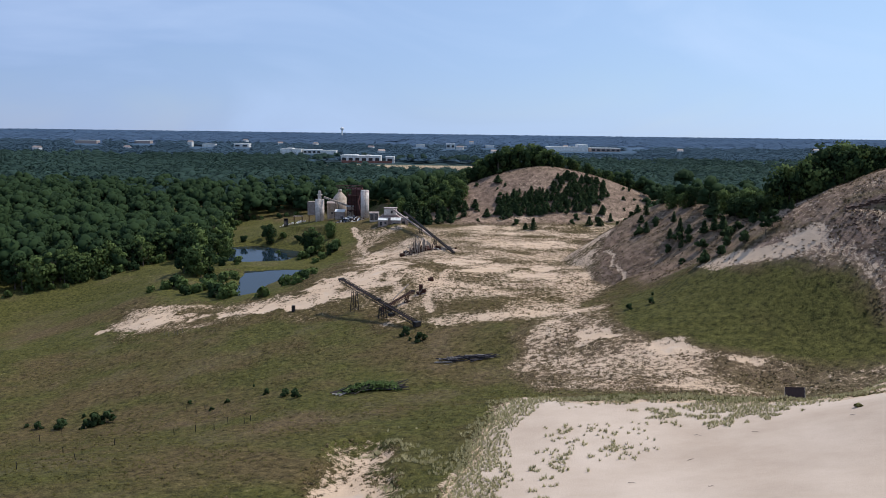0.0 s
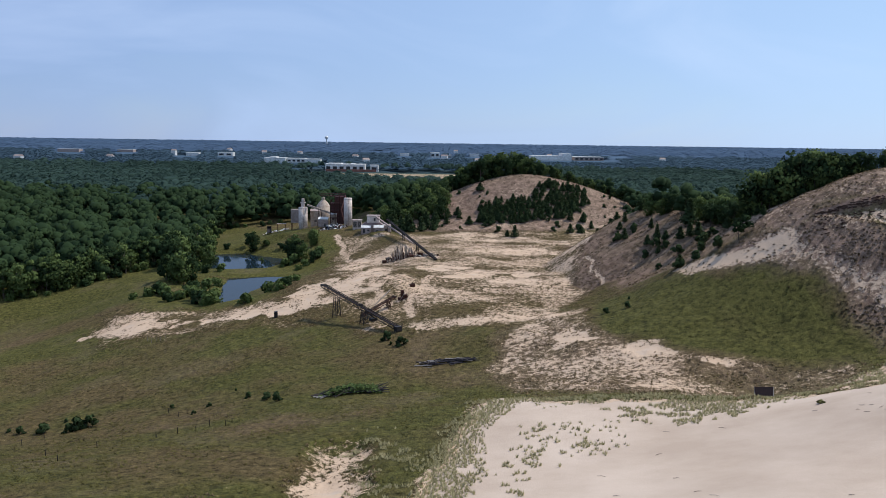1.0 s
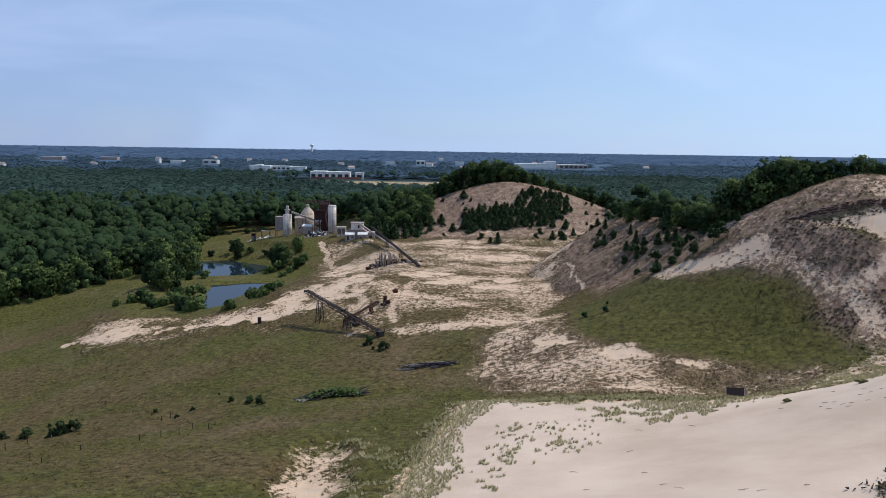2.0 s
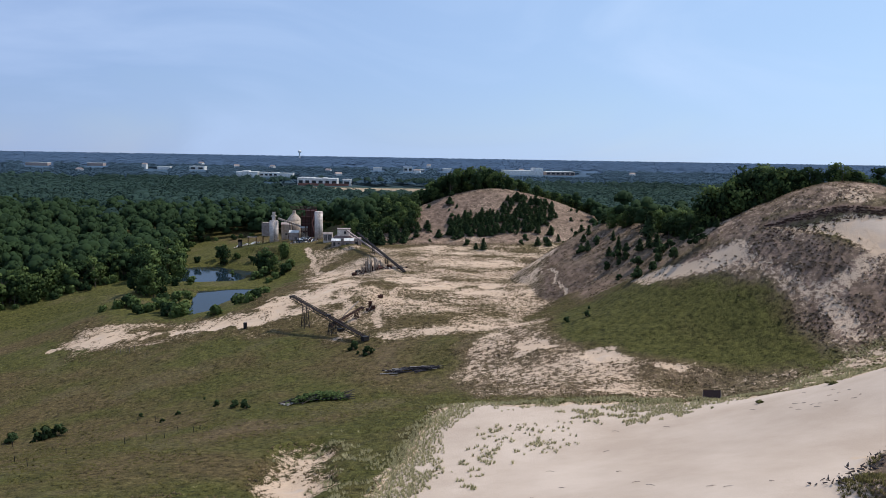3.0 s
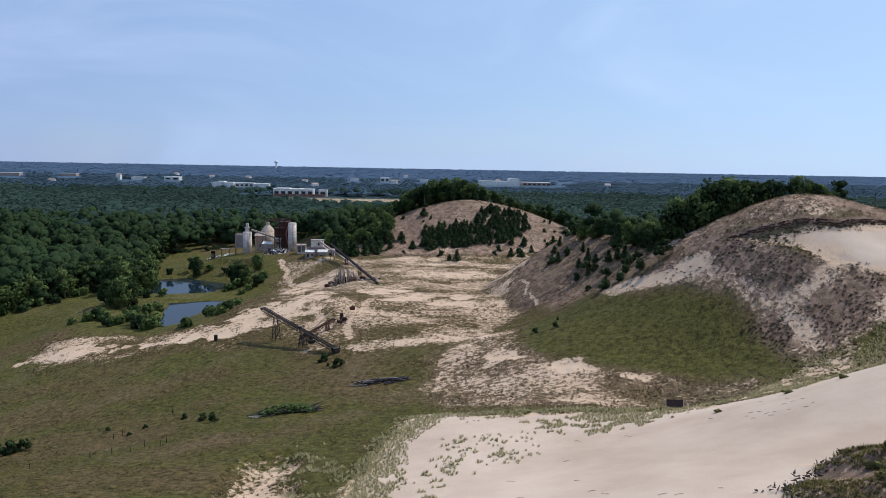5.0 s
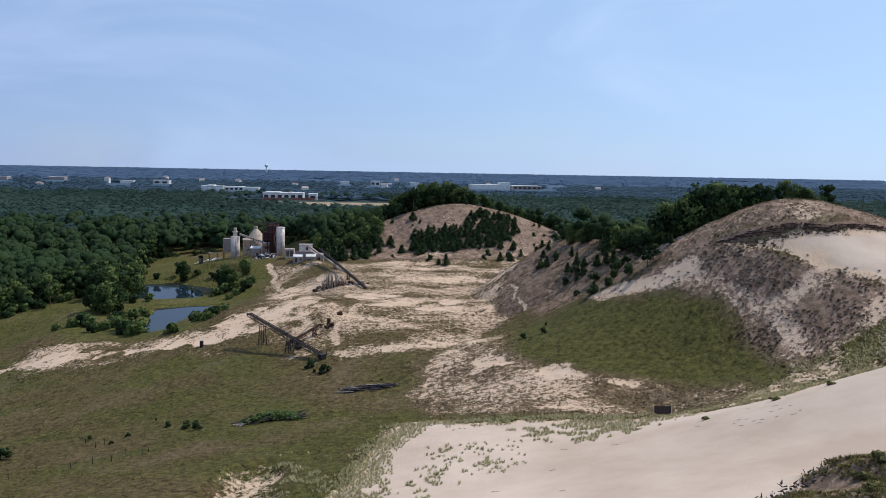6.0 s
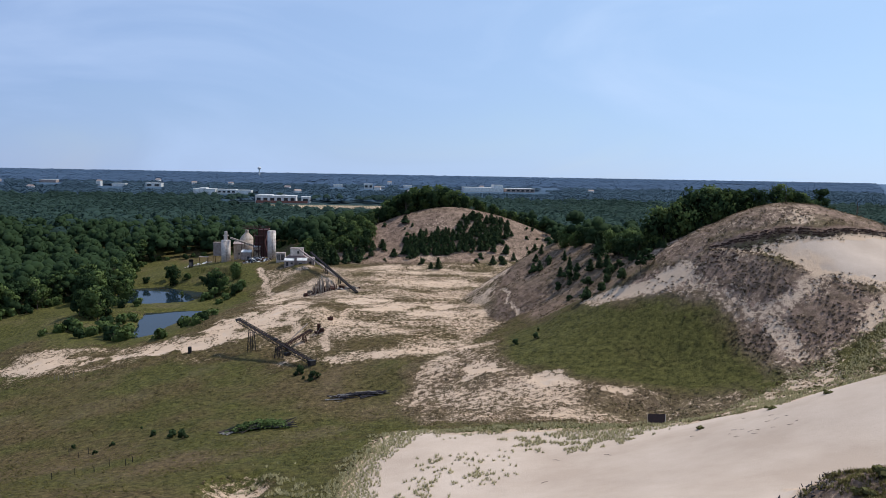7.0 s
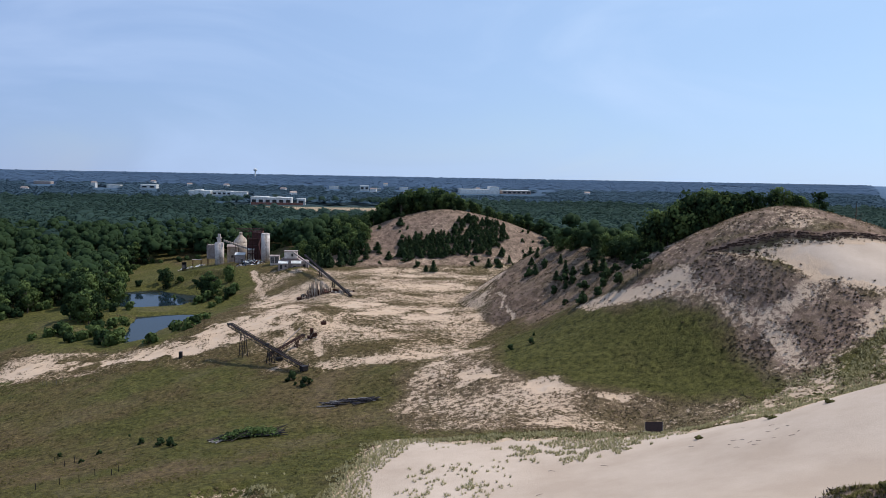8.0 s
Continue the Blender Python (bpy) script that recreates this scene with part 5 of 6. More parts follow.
part("top", bm, MAT_TIN, pf)

# the house with its head tower
house = empty_thing("mill_house", at_ground(-26, 462, 0, 1.5), "tin-clad mill house with white lean-to roofs and a square tower", "mill")
bm = bmesh.new()
box(bm, -7.5, 8.5, -3.5, 4, -1.5, 4.4)
part("wall", bm, MAT_TIN, house)
bm = bmesh.new()
v = [bm.verts.new(c) for c in ((-7.3, -1, 4.4), (4.2, -1, 4.4), (-1.6, -1, 8.4), (-7.3, 4, 4.4), (4.2, 4, 4.4), (-1.6, 4, 8.4))]
bm.faces.new((v[0], v[1], v[2])), bm.faces.new((v[3], v[5], v[4])), bm.faces.new((v[0], v[2], v[5], v[3])), bm.faces.new((v[1], v[4], v[5], v[2]))
part("gable", bm, worn("pink_grey_boards", (0.36, 0.27, 0.25), (0.2, 0.14, 0.13), 0.85), house, "faded pinkish boarded gable")
bm = bmesh.new()
box(bm, -4.6, 2.2, -1.6, 3.4, 5.6, 9.3)
tw = part("tower", bm, MAT_CONCRETE, house, "pale square head tower")
bm = bmesh.new()
box(bm, -4.9, 2.5, -1.9, 3.7, 9.3, 9.6)
part("roof", bm, MAT_TIN, tw)
bm = bmesh.new()
box(bm, -.9, .1, -1.66, -1.5, 6.7, 8.2)
part("window", bm, MAT_GLASS_DARK, tw)
for x0, x1, z1, y0 in ((-7.7, -2.3, 4.3, -6.3), (-.8, 4.8, 4.5, -6.0)):
    m = 7
    for k in range(m):
        bm = bmesh.new()
        a, b = x0 + k * (x1 - x0) / m, x0 + (k + 1) * (x1 - x0) / m - .04
        vv = [bm.verts.new(c) for c in ((a, y0, 3.3), (b, y0, 3.3), (b, -3.2, z1), (a, -3.2, z1), (a, y0, 3.42), (b, y0, 3.42), (b, -3.2, z1 + .12), (a, -3.2, z1 + .12))]
        for f in ((3, 2, 1, 0), (4, 5, 6, 7), (0, 1, 5, 4), (1, 2, 6, 5), (2, 3, 7, 6), (3, 0, 4, 7)):
            bm.faces.new([vv[i] for i in f])
        part("roof_sheet", bm, MAT_WHITE, house, "white tin roof sheet")
    bm = bmesh.new()
    box(bm, x0 + .2, x1 - .2, y0 + .3, -3.4, -1.5, 3.3)
    part("lean_to_wall", bm, MAT_TIN, house)
for u, z, w, h in ((-6, .4, 1.1, 2.1), (-3.6, 1.4, 1, .9), (1.2, .6, 1.6, 1.4), (6.2, .2, 1.6, 2.4)):
    bm = bmesh.new()
    box(bm, u - w / 2, u + w / 2, (-6.06 if u < 5 else -3.56), -3.0, z, z + h)
    part("window", bm, MAT_GLASS_DARK, house, "dark empty opening")
cab = clad_shed(-37, 473, 0, 5, 4, 5.2, MAT_TIN, MAT_CONCRETE, "grey control cabin with large dark panes", .3, [(-1.2, 1.2, 1.7, 3.2), (1.2, 1.2, 1.7, 3.2)], False, "control_cabin")


def truss_conveyor(p, q, w, h, mat, label, legs=(), name="conveyor"):
    """An open belt conveyor: two lattice sides, belt, rollers, drums and trestle legs."""
    p, q = Vector(p), Vector(q)
    t = empty_thing(name, Matrix.Translation(q), label, "conveyor")
    d = p - q
    n = max(6, int(d.length / (h * 1.3)))
    side = d.cross(Vector((0, 0, 1))).normalized() * (w / 2)
    up = side.cross(d).normalized() * h
    if up.z < 0:
        up = -up
    for s in (1, -1):
        bm = bmesh.new()
        beam(bm, side * s, d + side * s, .16), beam(bm, side * s + up, d + side * s + up, .16)
        for k in range(n):
            a, b = d * (k / n), d * ((k + 1) / n)
            beam(bm, a + side * s, a + side * s + up, .1)
            beam(bm, a + side * s + (up if k % 2 else up * 0), b + side * s + (up * 0 if k % 2 else up), .09)
        part("side_truss", bm, mat, t)
    bm = bmesh.new()
    beam(bm, up * .75, d + up * .75, w * .8 if abs(side.x) > 0 else w, .08)
    part("belt", bm, MAT_TAR, t, "dark worn rubber belt")
    for k in range(0, n, 2):
        c = d * ((k + .5) / n) + up * .6
        bm = bmesh.new()
        tube(bm, c - side * .9, c + side * .9, .1, .1, 6)
        part("roller", bm, MAT_RUST, t)
    for c in (Vector((0, 0, 0)), d):
        bm = bmesh.new()
        tube(bm, c - side * 1.1 + up * .6, c + side * 1.1 + up * .6, .42, .42, 12)
        part("drum", bm, MAT_BLACK, t)
    for u, spread in legs:
        c = d * u
        gz = height(q.x + c.x, q.y + c.y) - q.z - .3
        along = Vector((d.x, d.y, 0)).normalized() * spread
        tr = bmesh.new()
        corners = [(c + side * s + along * .25 * a, Vector((c.x, c.y, gz)) + side * s * 1.25 + along * a) for s in (1, -1) for a in (1, -1)]
        for hi, lo in corners:
            beam(tr, lo, hi, .17)
        hgt = c.z - gz
        for a, b in ((0, 1), (2, 3), (0, 2), (1, 3)):
            for z in (.15, .5, .85):
                beam(tr, corners[a][1].lerp(corners[a][0], z), corners[b][1].lerp(corners[b][0], z), .1)
            beam(tr, corners[a][1].lerp(corners[a][0], .15), corners[b][1].lerp(corners[b][0], .5), .08)
            beam(tr, corners[a][1].lerp(corners[a][0], .85), corners[b][1].lerp(corners[b][0], .5), .08)
        part("trestle", tr, mat, t)
    return t


ca = truss_conveyor((-32.6, 287, 9.4), (-6.4, 254.6, height(-6.4, 254.6) + .5), 1.5, .95, MAT_BLACK, "dark rusted belt conveyor sloping across the sand", ((.80, 1.2), (.42, 1.1)))
bm = bmesh.new()
for s in (-1, 1):
    beam(bm, (s * .9, s * .4, -.6), (s * 1.3, s * .5, 1.6), .2)
box(bm, -1.0, .9, -.9, .7, -.3, 1.1, pose(0, 0, 0, 0, 0, 39))
part("tail_hopper", bm, MAT_BLACK, ca, "dark steel tail hopper")
bm = bmesh.new()
box(bm, -.9, .9, -.8, .8, 0, .9, Matrix.Translation((-8.0, 9.8, .3)) @ pose(0, 0, 0, 0, 0, 39))
part("drive_house", bm, MAT_BLACK, ca)
bm = bmesh.new()
box(bm, -.5, .5, -.5, .5, 0, .8, Matrix.Translation((-12.2, 15.0, 3.7)) @ pose(0, 0, 0, 0, 0, 39))
part("motor_box", bm, MAT_BLACK, ca)
truss_conveyor((-8.5, 284, height(-8.5, 284) + 2.4), (-18.2, 272.5, height(-18, 272) + 1.4), 1.1, .7, MAT_RUST, "short rusted feeder conveyor beside the long one", ((.8, .5), (.3, .5)))
zt = height(-26, 462)
truss_conveyor((-19, 453, zt + 6.4), (6.3, 367.5, height(6.3, 367.5) + .5), 0.9, .6, MAT_BLACK, "long dark belt conveyor rising to the mill", ((.62, 1.0), (.33, .8)))
lc = gallery((-25.5, 460, zt + 7.4), (-3.5, 411, height(-3.5, 411) + .8), .75, .65, MAT_TIN, "pale covered conveyor descending from the mill tower", "covered_conveyor")
for u in (.35, .7):
    c = Vector((-25.5, 460, zt + 7.4)).lerp(Vector((-3.5, 411, height(-3.5, 411) + .8)), u)
    bm = bmesh.new()
    for s in (-1, 1):
        beam(bm, (c.x + 25.5 + s * 1.2, c.y - 460, height(c.x, c.y) - zt - 7.8), (c.x + 25.5 + s * .4, c.y - 460, c.z - zt - 7.4), .18)
    part("trestle", bm, MAT_RUST, lc)


# ---- scrap, timber and small things ----
def scrap(name, x, y, rx, ry, count, mats, label, seed, tall=1.4, category="scrap heap"):
    """A heap of bent sheets, drums and beams; each piece a part."""
    t = empty_thing(name, at_ground(x, y, 0, .1), label, category)
    rnd = random.Random(seed)
    zc = height(x, y)
    for k in range(count):
        an, q = rnd.uniform(0, 6.28), math.sqrt(rnd.uniform(0, 1))
        px, py = math.cos(an) * rx * q, math.sin(an) * ry * q
        pz = height(x + px, y + py) - zc + tall * (1 - q) * rnd.uniform(0, 1)
        m = pose(px, py, pz, rnd.uniform(-40, 40), rnd.uniform(-40, 40), rnd.uniform(0, 360))
        bm = bmesh.new()
        kind = rnd.random()
        if kind < .45:
            w, l = rnd.uniform(.5, 1.3), rnd.uniform(.9, 2.4)
            box(bm, -w, w, -l / 2, l / 2, 0, .08, m)
            nm = "sheet"
        elif kind < .7:
            tube(bm, m @ Vector((0, 0, 0)), m @ Vector((0, 0, rnd.uniform(.8, 1.3))), .35, .35, 10)
            nm = "drum"
        else:
            beam(bm, m @ Vector((-1.6, 0, .2)), m @ Vector((1.6, 0, .3)), .22)
            nm = "girder"
        part(nm, bm, rnd.choice(mats), t)
    return t


MAT_BLUE = worn("blue_grey_plastic", (0.10, 0.13, 0.22), (0.05, 0.06, 0.1), 0.6)
scrap("scrap_heap", -51, 480, 8, 3.8, 120, [MAT_WHITE, MAT_WHITE, MAT_TIN, MAT_BLUE, MAT_RUST, MAT_GLASS_DARK], "heap of white, blue and rusty sheet scrap", 71, 2.6)
scrap("scrap_heap", -90, 512, 8, 1.5, 34, [MAT_WHITE, MAT_TIN, MAT_WHITE], "row of dumped white sheets at the wood's edge", 72, .8)
scrap("scrap_heap", 1, 383, 7, 4, 34, [MAT_TIN, MAT_RUST, MAT_DEAD, MAT_WOOD], "flat heap of broken boards and plates", 73, 1.0)

WX, WY = -9.5, 383
wreck = empty_thing("timber_stand", at_ground(WX, WY, 0, .1), "ruined stand of upright weathered timbers and rusted plate", "ruin")
rnd = random.Random(81)
zc = height(WX, WY)
for k in range(110):
    px, py = rnd.gauss(0, 3.4), rnd.gauss(0, 2.4)
    g = height(WX + px, WY + py) - zc - .3
    tallness = rnd.uniform(.8, 6.6) * math.exp(-(px / 5.0) ** 2) + rnd.uniform(.3, 1.0)
    lean = .35 if k % 4 else 1.6
    bm = bmesh.new()
    tube(bm, (px, py, g), (px + rnd.uniform(-lean, lean), py + rnd.uniform(-lean, lean), g + tallness + .4), rnd.uniform(.12, .22), .1, 6)
    part("post", bm, (MAT_RUST, MAT_WOOD, MAT_DEAD)[k % 3], wreck)
for k in range(22):
    px, py = rnd.gauss(-.5, 4.4), rnd.uniform(-3.4, 2)
    bm = bmesh.new()
    w = rnd.uniform(.5, 1.3)
    box(bm, -w, w, -.6, .6, 0, rnd.uniform(.5, 2.0), Matrix.Translation((px, py, height(WX + px, WY + py) - zc - .2)) @ pose(0, 0, 0, rnd.uniform(-15, 15), rnd.uniform(-15, 15), rnd.uniform(0, 180)))
    bmesh.ops.bevel(bm, geom=bm.edges[:], offset=.06, segments=1)
    part("plate_box", bm, MAT_RUST if k % 3 else MAT_BLACK, wreck)
for k in range(40):
    px, py = rnd.gauss(1.5, 5.2), rnd.gauss(-.5, 2.2)
    g = height(WX + px, WY + py) - zc + .15
    an, ln = rnd.uniform(0, 6.28), rnd.uniform(.8, 2.2)
    bm = bmesh.new()
    beam(bm, (px - math.cos(an) * ln, py - math.sin(an) * ln, g), (px + math.cos(an) * ln, py + math.sin(an) * ln, g + rnd.uniform(0, 1.0)), .2, .28)
    part("beam", bm, (MAT_DEAD, MAT_RUST, MAT_WOOD, MAT_BLACK)[k % 4], wreck)

junk = empty_thing("crusher", at_ground(-6, 289, 20, .1) @ Matrix.Scale(.75, 4), "rusted upright crusher with bent frame and pale rods", "machine")
for b in ((-.8, .5, -.6, .6, 0, 4.4), (-1.9, 1.6, -1.2, 1.2, 0, 1.1), (.7, 1.9, -.9, .5, 0, 2.3)):
    bm = bmesh.new()
    box(bm, *b)
    bmesh.ops.bevel(bm, geom=bm.edges[:], offset=.08, segments=1)
    part("casing", bm, MAT_RUST, junk)
bm = bmesh.new()
tube(bm, (-1.5, -1.4, .2), (.6, -1.2, 3.6), .09, .09, 6), tube(bm, (1.6, -1.4, .1), (2.4, .4, 3.0), .09, .09, 6), tube(bm, (-.4, -1.6, .3), (1.8, -1.9, .9), .12, .12, 6)
part("rod", bm, MAT_DEAD, junk, "pale bent rod")
bm = bmesh.new()
tube(bm, (1.2, -1.3, 1.5), (1.2, -.9, 1.5), .9, .9, 18)
part("flywheel", bm, MAT_RUST, junk)
tk = empty_thing("steel_tank", at_ground(-3, 308, 0, .1), "small rusted tank half sunk in the sand", "tank")
bm = bmesh.new()
tube(bm, (-.9, 0, .5), (.9, .3, .8), .75, .75, 16)
part("shell", bm, MAT_RUST, tk)
bm = bmesh.new()
tube(bm, (0, 0, 1.2), (0, .05, 1.7), .2, .2, 8)
part("neck", bm, MAT_RUST, tk)
pp = empty_thing("pipe", at_ground(-13, 294, 0, 0), "long weathered pipe lying on the sand", "pipe")
bm = bmesh.new()
tube(bm, (-2.2, -7, height(-15.2, 287) - height(-13, 294) + .2), (2.2, 7, height(-10.8, 301) - height(-13, 294) + .2), .22, .22, 10)
part("barrel", bm, MAT_WOOD, pp)
drum = empty_thing("oil_drum", at_ground(-49.1, 290.4, 0, .15), "dark rusted standing drum on the sand", "drum")
bm = bmesh.new()
tube(bm, (0, 0, 0), (0, 0, 2.2), .62, .62, 20)
part("shell", bm, MAT_BLACK, drum)
for z in (.1, .75, 1.45, 2.1):
    bm = bmesh.new()
    ring(bm, .62, z, .05, .09, 20)
    part("hoop", bm, MAT_BLACK, drum)

truck = empty_thing("dump_truck", at_ground(-93, 503, 12, 0), "dark parked dump truck with its bed raised", "truck")
bm = bmesh.new()
box(bm, -1.2, 1.2, -3.4, 3.4, .8, 1.15)
part("chassis", bm, MAT_BLACK, truck)
bm = bmesh.new()
box(bm, -1.15, 1.15, 1.6, 3.5, 1.1, 3.0)
bmesh.ops.bevel(bm, geom=bm.edges[:], offset=.18, segments=2)
cabn = part("cab", bm, MAT_BLUE, truck)
bm = bmesh.new()
box(bm, -.95, .95, 3.42, 3.53, 2.0, 2.75)
part("windscreen", bm, MAT_GLASS_DARK, cabn)
bm = bmesh.new()
m = Matrix.Translation((0, -3.2, 1.3)) @ pose(0, 0, 0, 28, 0, 0)
box(bm, -1.25, 1.25, 0, 4.6, 0, .15, m), box(bm, -1.3, -1.2, 0, 4.6, 0, 1.3, m), box(bm, 1.2, 1.3, 0, 4.6, 0, 1.3, m), box(bm, -1.25, 1.25, 4.5, 4.6, 0, 1.5, m)
part("bed", bm, MAT_BLACK, truck)
for wy in (-2.3, -1.0, 2.6):
    for wx in (-1.1, 1.1):
        bm = bmesh.new()
        tube(bm, (wx - .18, wy, .5), (wx + .18, wy, .5), .52, .52, 18)
        wh = part("wheel", bm, MAT_TAR, truck, "black tyre")
        bm = bmesh.new()
        tube(bm, (wx - .2, wy, .5), (wx + .2, wy, .5), .26, .26, 12)
        part("rim", bm, MAT_TIN, wh)


def log_pile(x, y, turn, length, width, count, mats, label, seed, green=False):
    t = empty_thing("brush_pile" if green else "log_pile", at_ground(x, y, turn, 0), label, "brush pile" if green else "log pile")
    rnd = random.Random(seed)
    zc, c, s = height(x, y), math.cos(radians(turn)), math.sin(radians(turn))
    for k in range(count):
        u, v = rnd.uniform(-length / 2, length / 2) * .85, rnd.gauss(0, width / 4)
        gz = height(x + u * c - v * s, y + u * s + v * c) - zc
        an = rnd.gauss(0, 22)
        ln = rnd.uniform(2.0, 5.0)
        z = gz + .15 + rnd.uniform(0, 1.0) * max(0, 1 - (2 * u / length) ** 2) * max(0, 1 - abs(v) / width * 1.6)
        dx, dy = math.cos(radians(an)) * ln / 2, math.sin(radians(an)) * ln / 2
        bm = bmesh.new()
        r = rnd.uniform(.07, .2)
        tube(bm, (u - dx, v - dy, z - rnd.uniform(-.1, .3)), (u + dx, v + dy, z + rnd.uniform(-.1, 1.3 if green else .5)), r, r * .4, 6)
        part("log", bm, rnd.choice(mats), t)
    if green:
        n = 1500
        rng = np.random.default_rng(seed)
        u, v = rng.uniform(-length / 2, length / 2, n) * .85, rng.normal(0, width / 4, n)
        wx, wy = x + u * c - v * s, y + u * s + v * c
        z = land(wx, wy) - zc + rng.uniform(.3, 1.9, n) * np.clip(1 - (2 * u / length) ** 2, .1, 1)
        pts_ = np.column_stack([u, v, z])
        vs, fs = cards(pts_, pts_ - np.array([0, 0, 1.0]), np.full(n, .46), rng)
        crown_part("leaves", (vs, fs, np.repeat(rng.uniform(0, 1, n), 4)), MAT_POPLAR, t)
    return t


MAT_DARKLOG = worn("dark_rotten_wood", (0.07, 0.06, 0.065), (0.025, 0.022, 0.024), 0.9, 0, 2.0)
log_pile(8, 222.5, 0, 16, 3.2, 70, [MAT_DARKLOG, MAT_DARKLOG, MAT_DARKLOG, MAT_DEAD], "long low pile of dark rotting logs", 91)
log_pile(-15.5, 204.5, 0, 17, 4.2, 90, [MAT_DARKLOG, MAT_BARK], "brush pile with fresh green leaves on cut branches", 92, True)
for k, (dx, dy, an) in enumerate(((-6.2, -1.2, 35), (-6.8, -.9, 20), (-5.6, -1.5, 50))):
    lg = empty_thing("log", at_ground(-15.5 + dx, 204 + dy, an, 0), "bleached pale log beside the brush pile", "log", "pale logs")
    bm = bmesh.new()
    tube(bm, (-1.8, 0, .2), (1.8, 0, .35), .17, .11, 8)
    part("stem", bm, MAT_DEAD, lg)

# half-buried hut below the dune crest
hut = empty_thing("hut", at_ground(69.8, 178.5, -24, .1) @ pose(0, 0, 0, 0, -7, 0) @ Matrix.Scale(.68, 4), "small tilted hut with grey boards and a dark roof", "hut")
for k in range(12):
    bm = bmesh.new()
    box(bm, -2.3 + k * .385, -1.94 + k * .385, -1.45, -1.38, 0, 0.95)
    part("board", bm, MAT_WOOD, hut)
for sx in (-2.3, 2.3):
    for k in range(7):
        bm = bmesh.new()
        box(bm, sx - .035, sx + .035, -1.4 + k * .4, -1.03 + k * .4, 0, 1.0 + .26 * k)
        part("board", bm, MAT_DEAD if sx > 0 else MAT_WOOD, hut)
bm = bmesh.new()
box(bm, -2.25, 2.25, -1.3, 1.35, -.2, .95)
part("body", bm, MAT_WOOD, hut)
bm = bmesh.new()
v = [bm.verts.new(c) for c in ((-2.6, -1.75, .88), (2.6, -1.75, .88), (2.6, 1.7, 2.9), (-2.6, 1.7, 2.9), (-2.6, -1.75, 1.04), (2.6, -1.75, 1.04), (2.6, 1.7, 3.06), (-2.6, 1.7, 3.06))]
for f in ((3, 2, 1, 0), (4, 5, 6, 7), (0, 1, 5, 4), (1, 2, 6, 5), (2, 3, 7, 6), (3, 0, 4, 7)):
    bm.faces.new([v[i] for i in f])
part("roof", bm, MAT_TAR, hut, "dark reddish-black roof")
for sx in (-2.62, 2.62):
    bm = bmesh.new()
    beam(bm, (sx, -1.8, .95), (sx, 1.75, 2.98), .14)
    part("barge_board", bm, MAT_DEAD, hut, "pale barge board")
pl = empty_thing("plank", at_ground(66, 177, 5, -.25), "pale loose plank beside the hut", "plank")
bm = bmesh.new()
box(bm, -1.2, 1.2, -.12, .12, 0, .07)
part("board", bm, MAT_DEAD, pl)

fence = empty_thing("fence", Matrix(), "line of short dark fence posts in the meadow", "fence")
for x, y in [(-88, 197), (-67, 150), (-86, 203), (-72, 175), (-61.5, 158), (-62, 175), (-53, 182), (-49.3, 184), (-45.2, 183), (-43.5, 187), (-39.4, 184), (-38.6, 186), (-59.4, 209), (-54, 206), (-55.5, 204), (-96, 160)]:
    bm = bmesh.new()
    rnd = random.Random(int(x * 7))
    tube(bm, (x, y, height(x, y) - .3), (x + rnd.uniform(-.06, .06), y + rnd.uniform(-.06, .06), height(x, y) + rnd.uniform(1.15, 1.45)), .08, .065, 7)
    part("post", bm, MAT_BLACK, fence)
stakes = empty_thing("stakes", Matrix(), "thin grey stakes standing in the sand", "stakes")
for x, y in [(-90, 286), (-88.5, 287), (-87, 286), (-85.8, 287.5), (-92, 288)]:
    bm = bmesh.new()
    tube(bm, (x, y, height(x, y) - .3), (x + .05, y, height(x, y) + 1.8), .09, .06, 6)
    part("stake", bm, MAT_WOOD, stakes)

rnd = random.Random(101)
for k in range(30):
    x, y = (rnd.gauss(69, 3.5), rnd.gauss(136, 3.5)) if k < 14 else (rnd.uniform(16, 88), rnd.uniform(100, 150))
    st = empty_thing("stick", at_ground(x, y, rnd.uniform(-30, 30), -.05), "bleached driftwood stick on bare sand", "stick", "sticks on the dune")
    bm = bmesh.new()
    l = rnd.uniform(.5, 1.5) if k < 30 else rnd.uniform(.2, .7)
    tube(bm, (-l / 2, 0, 0), (0, rnd.uniform(-.15, .15), .06), .035, .03, 5), tube(bm, (0, 0, .06), (l / 2, 0, .02), .03, .015, 5)
    part("stem", bm, MAT_WOOD if k % 2 else MAT_DEAD, st)
# grass clumps and low bushes on the dune's right shoulder
CLUMPS = Kind([lambda: shrub(.9, .8, 111, "low olive bush on the sand crest", MAT_CLUMP, .28, 34, 6),
               lambda: shrub(.7, .95, 112, "low olive bush on the sand crest", MAT_CLUMP, .28, 34, 6)], "bushes on the sand")
for x, y, s in [(76.3, 145.7, 1.3), (65.2, 147.7, 1.2), (83.6, 141.7, 1.3), (108.6, 174.7, 1.2), (102, 173.7, 1.3), (99, 171, 1.0), (95, 168, .9), (88, 160, .8), (105, 170, 1.0), (62, 97, 2.3), (66.5, 99, 2.1), (58.5, 96, 1.6), (62, 92.5, 1.9), (70, 100, 2.0), (57, 92, 1.4), (66, 94, 2.0),
                (-32, 378, .9), (-30, 380, 1.0), (-28.6, 382, .9), (-37, 400, .8), (-24, 353, .9), (-26, 355, .8), (-35, 396, .9), (-34, 390, .8)]:
    CLUMPS.put(x, y, s, tall=.6)
CLUMPS.done()
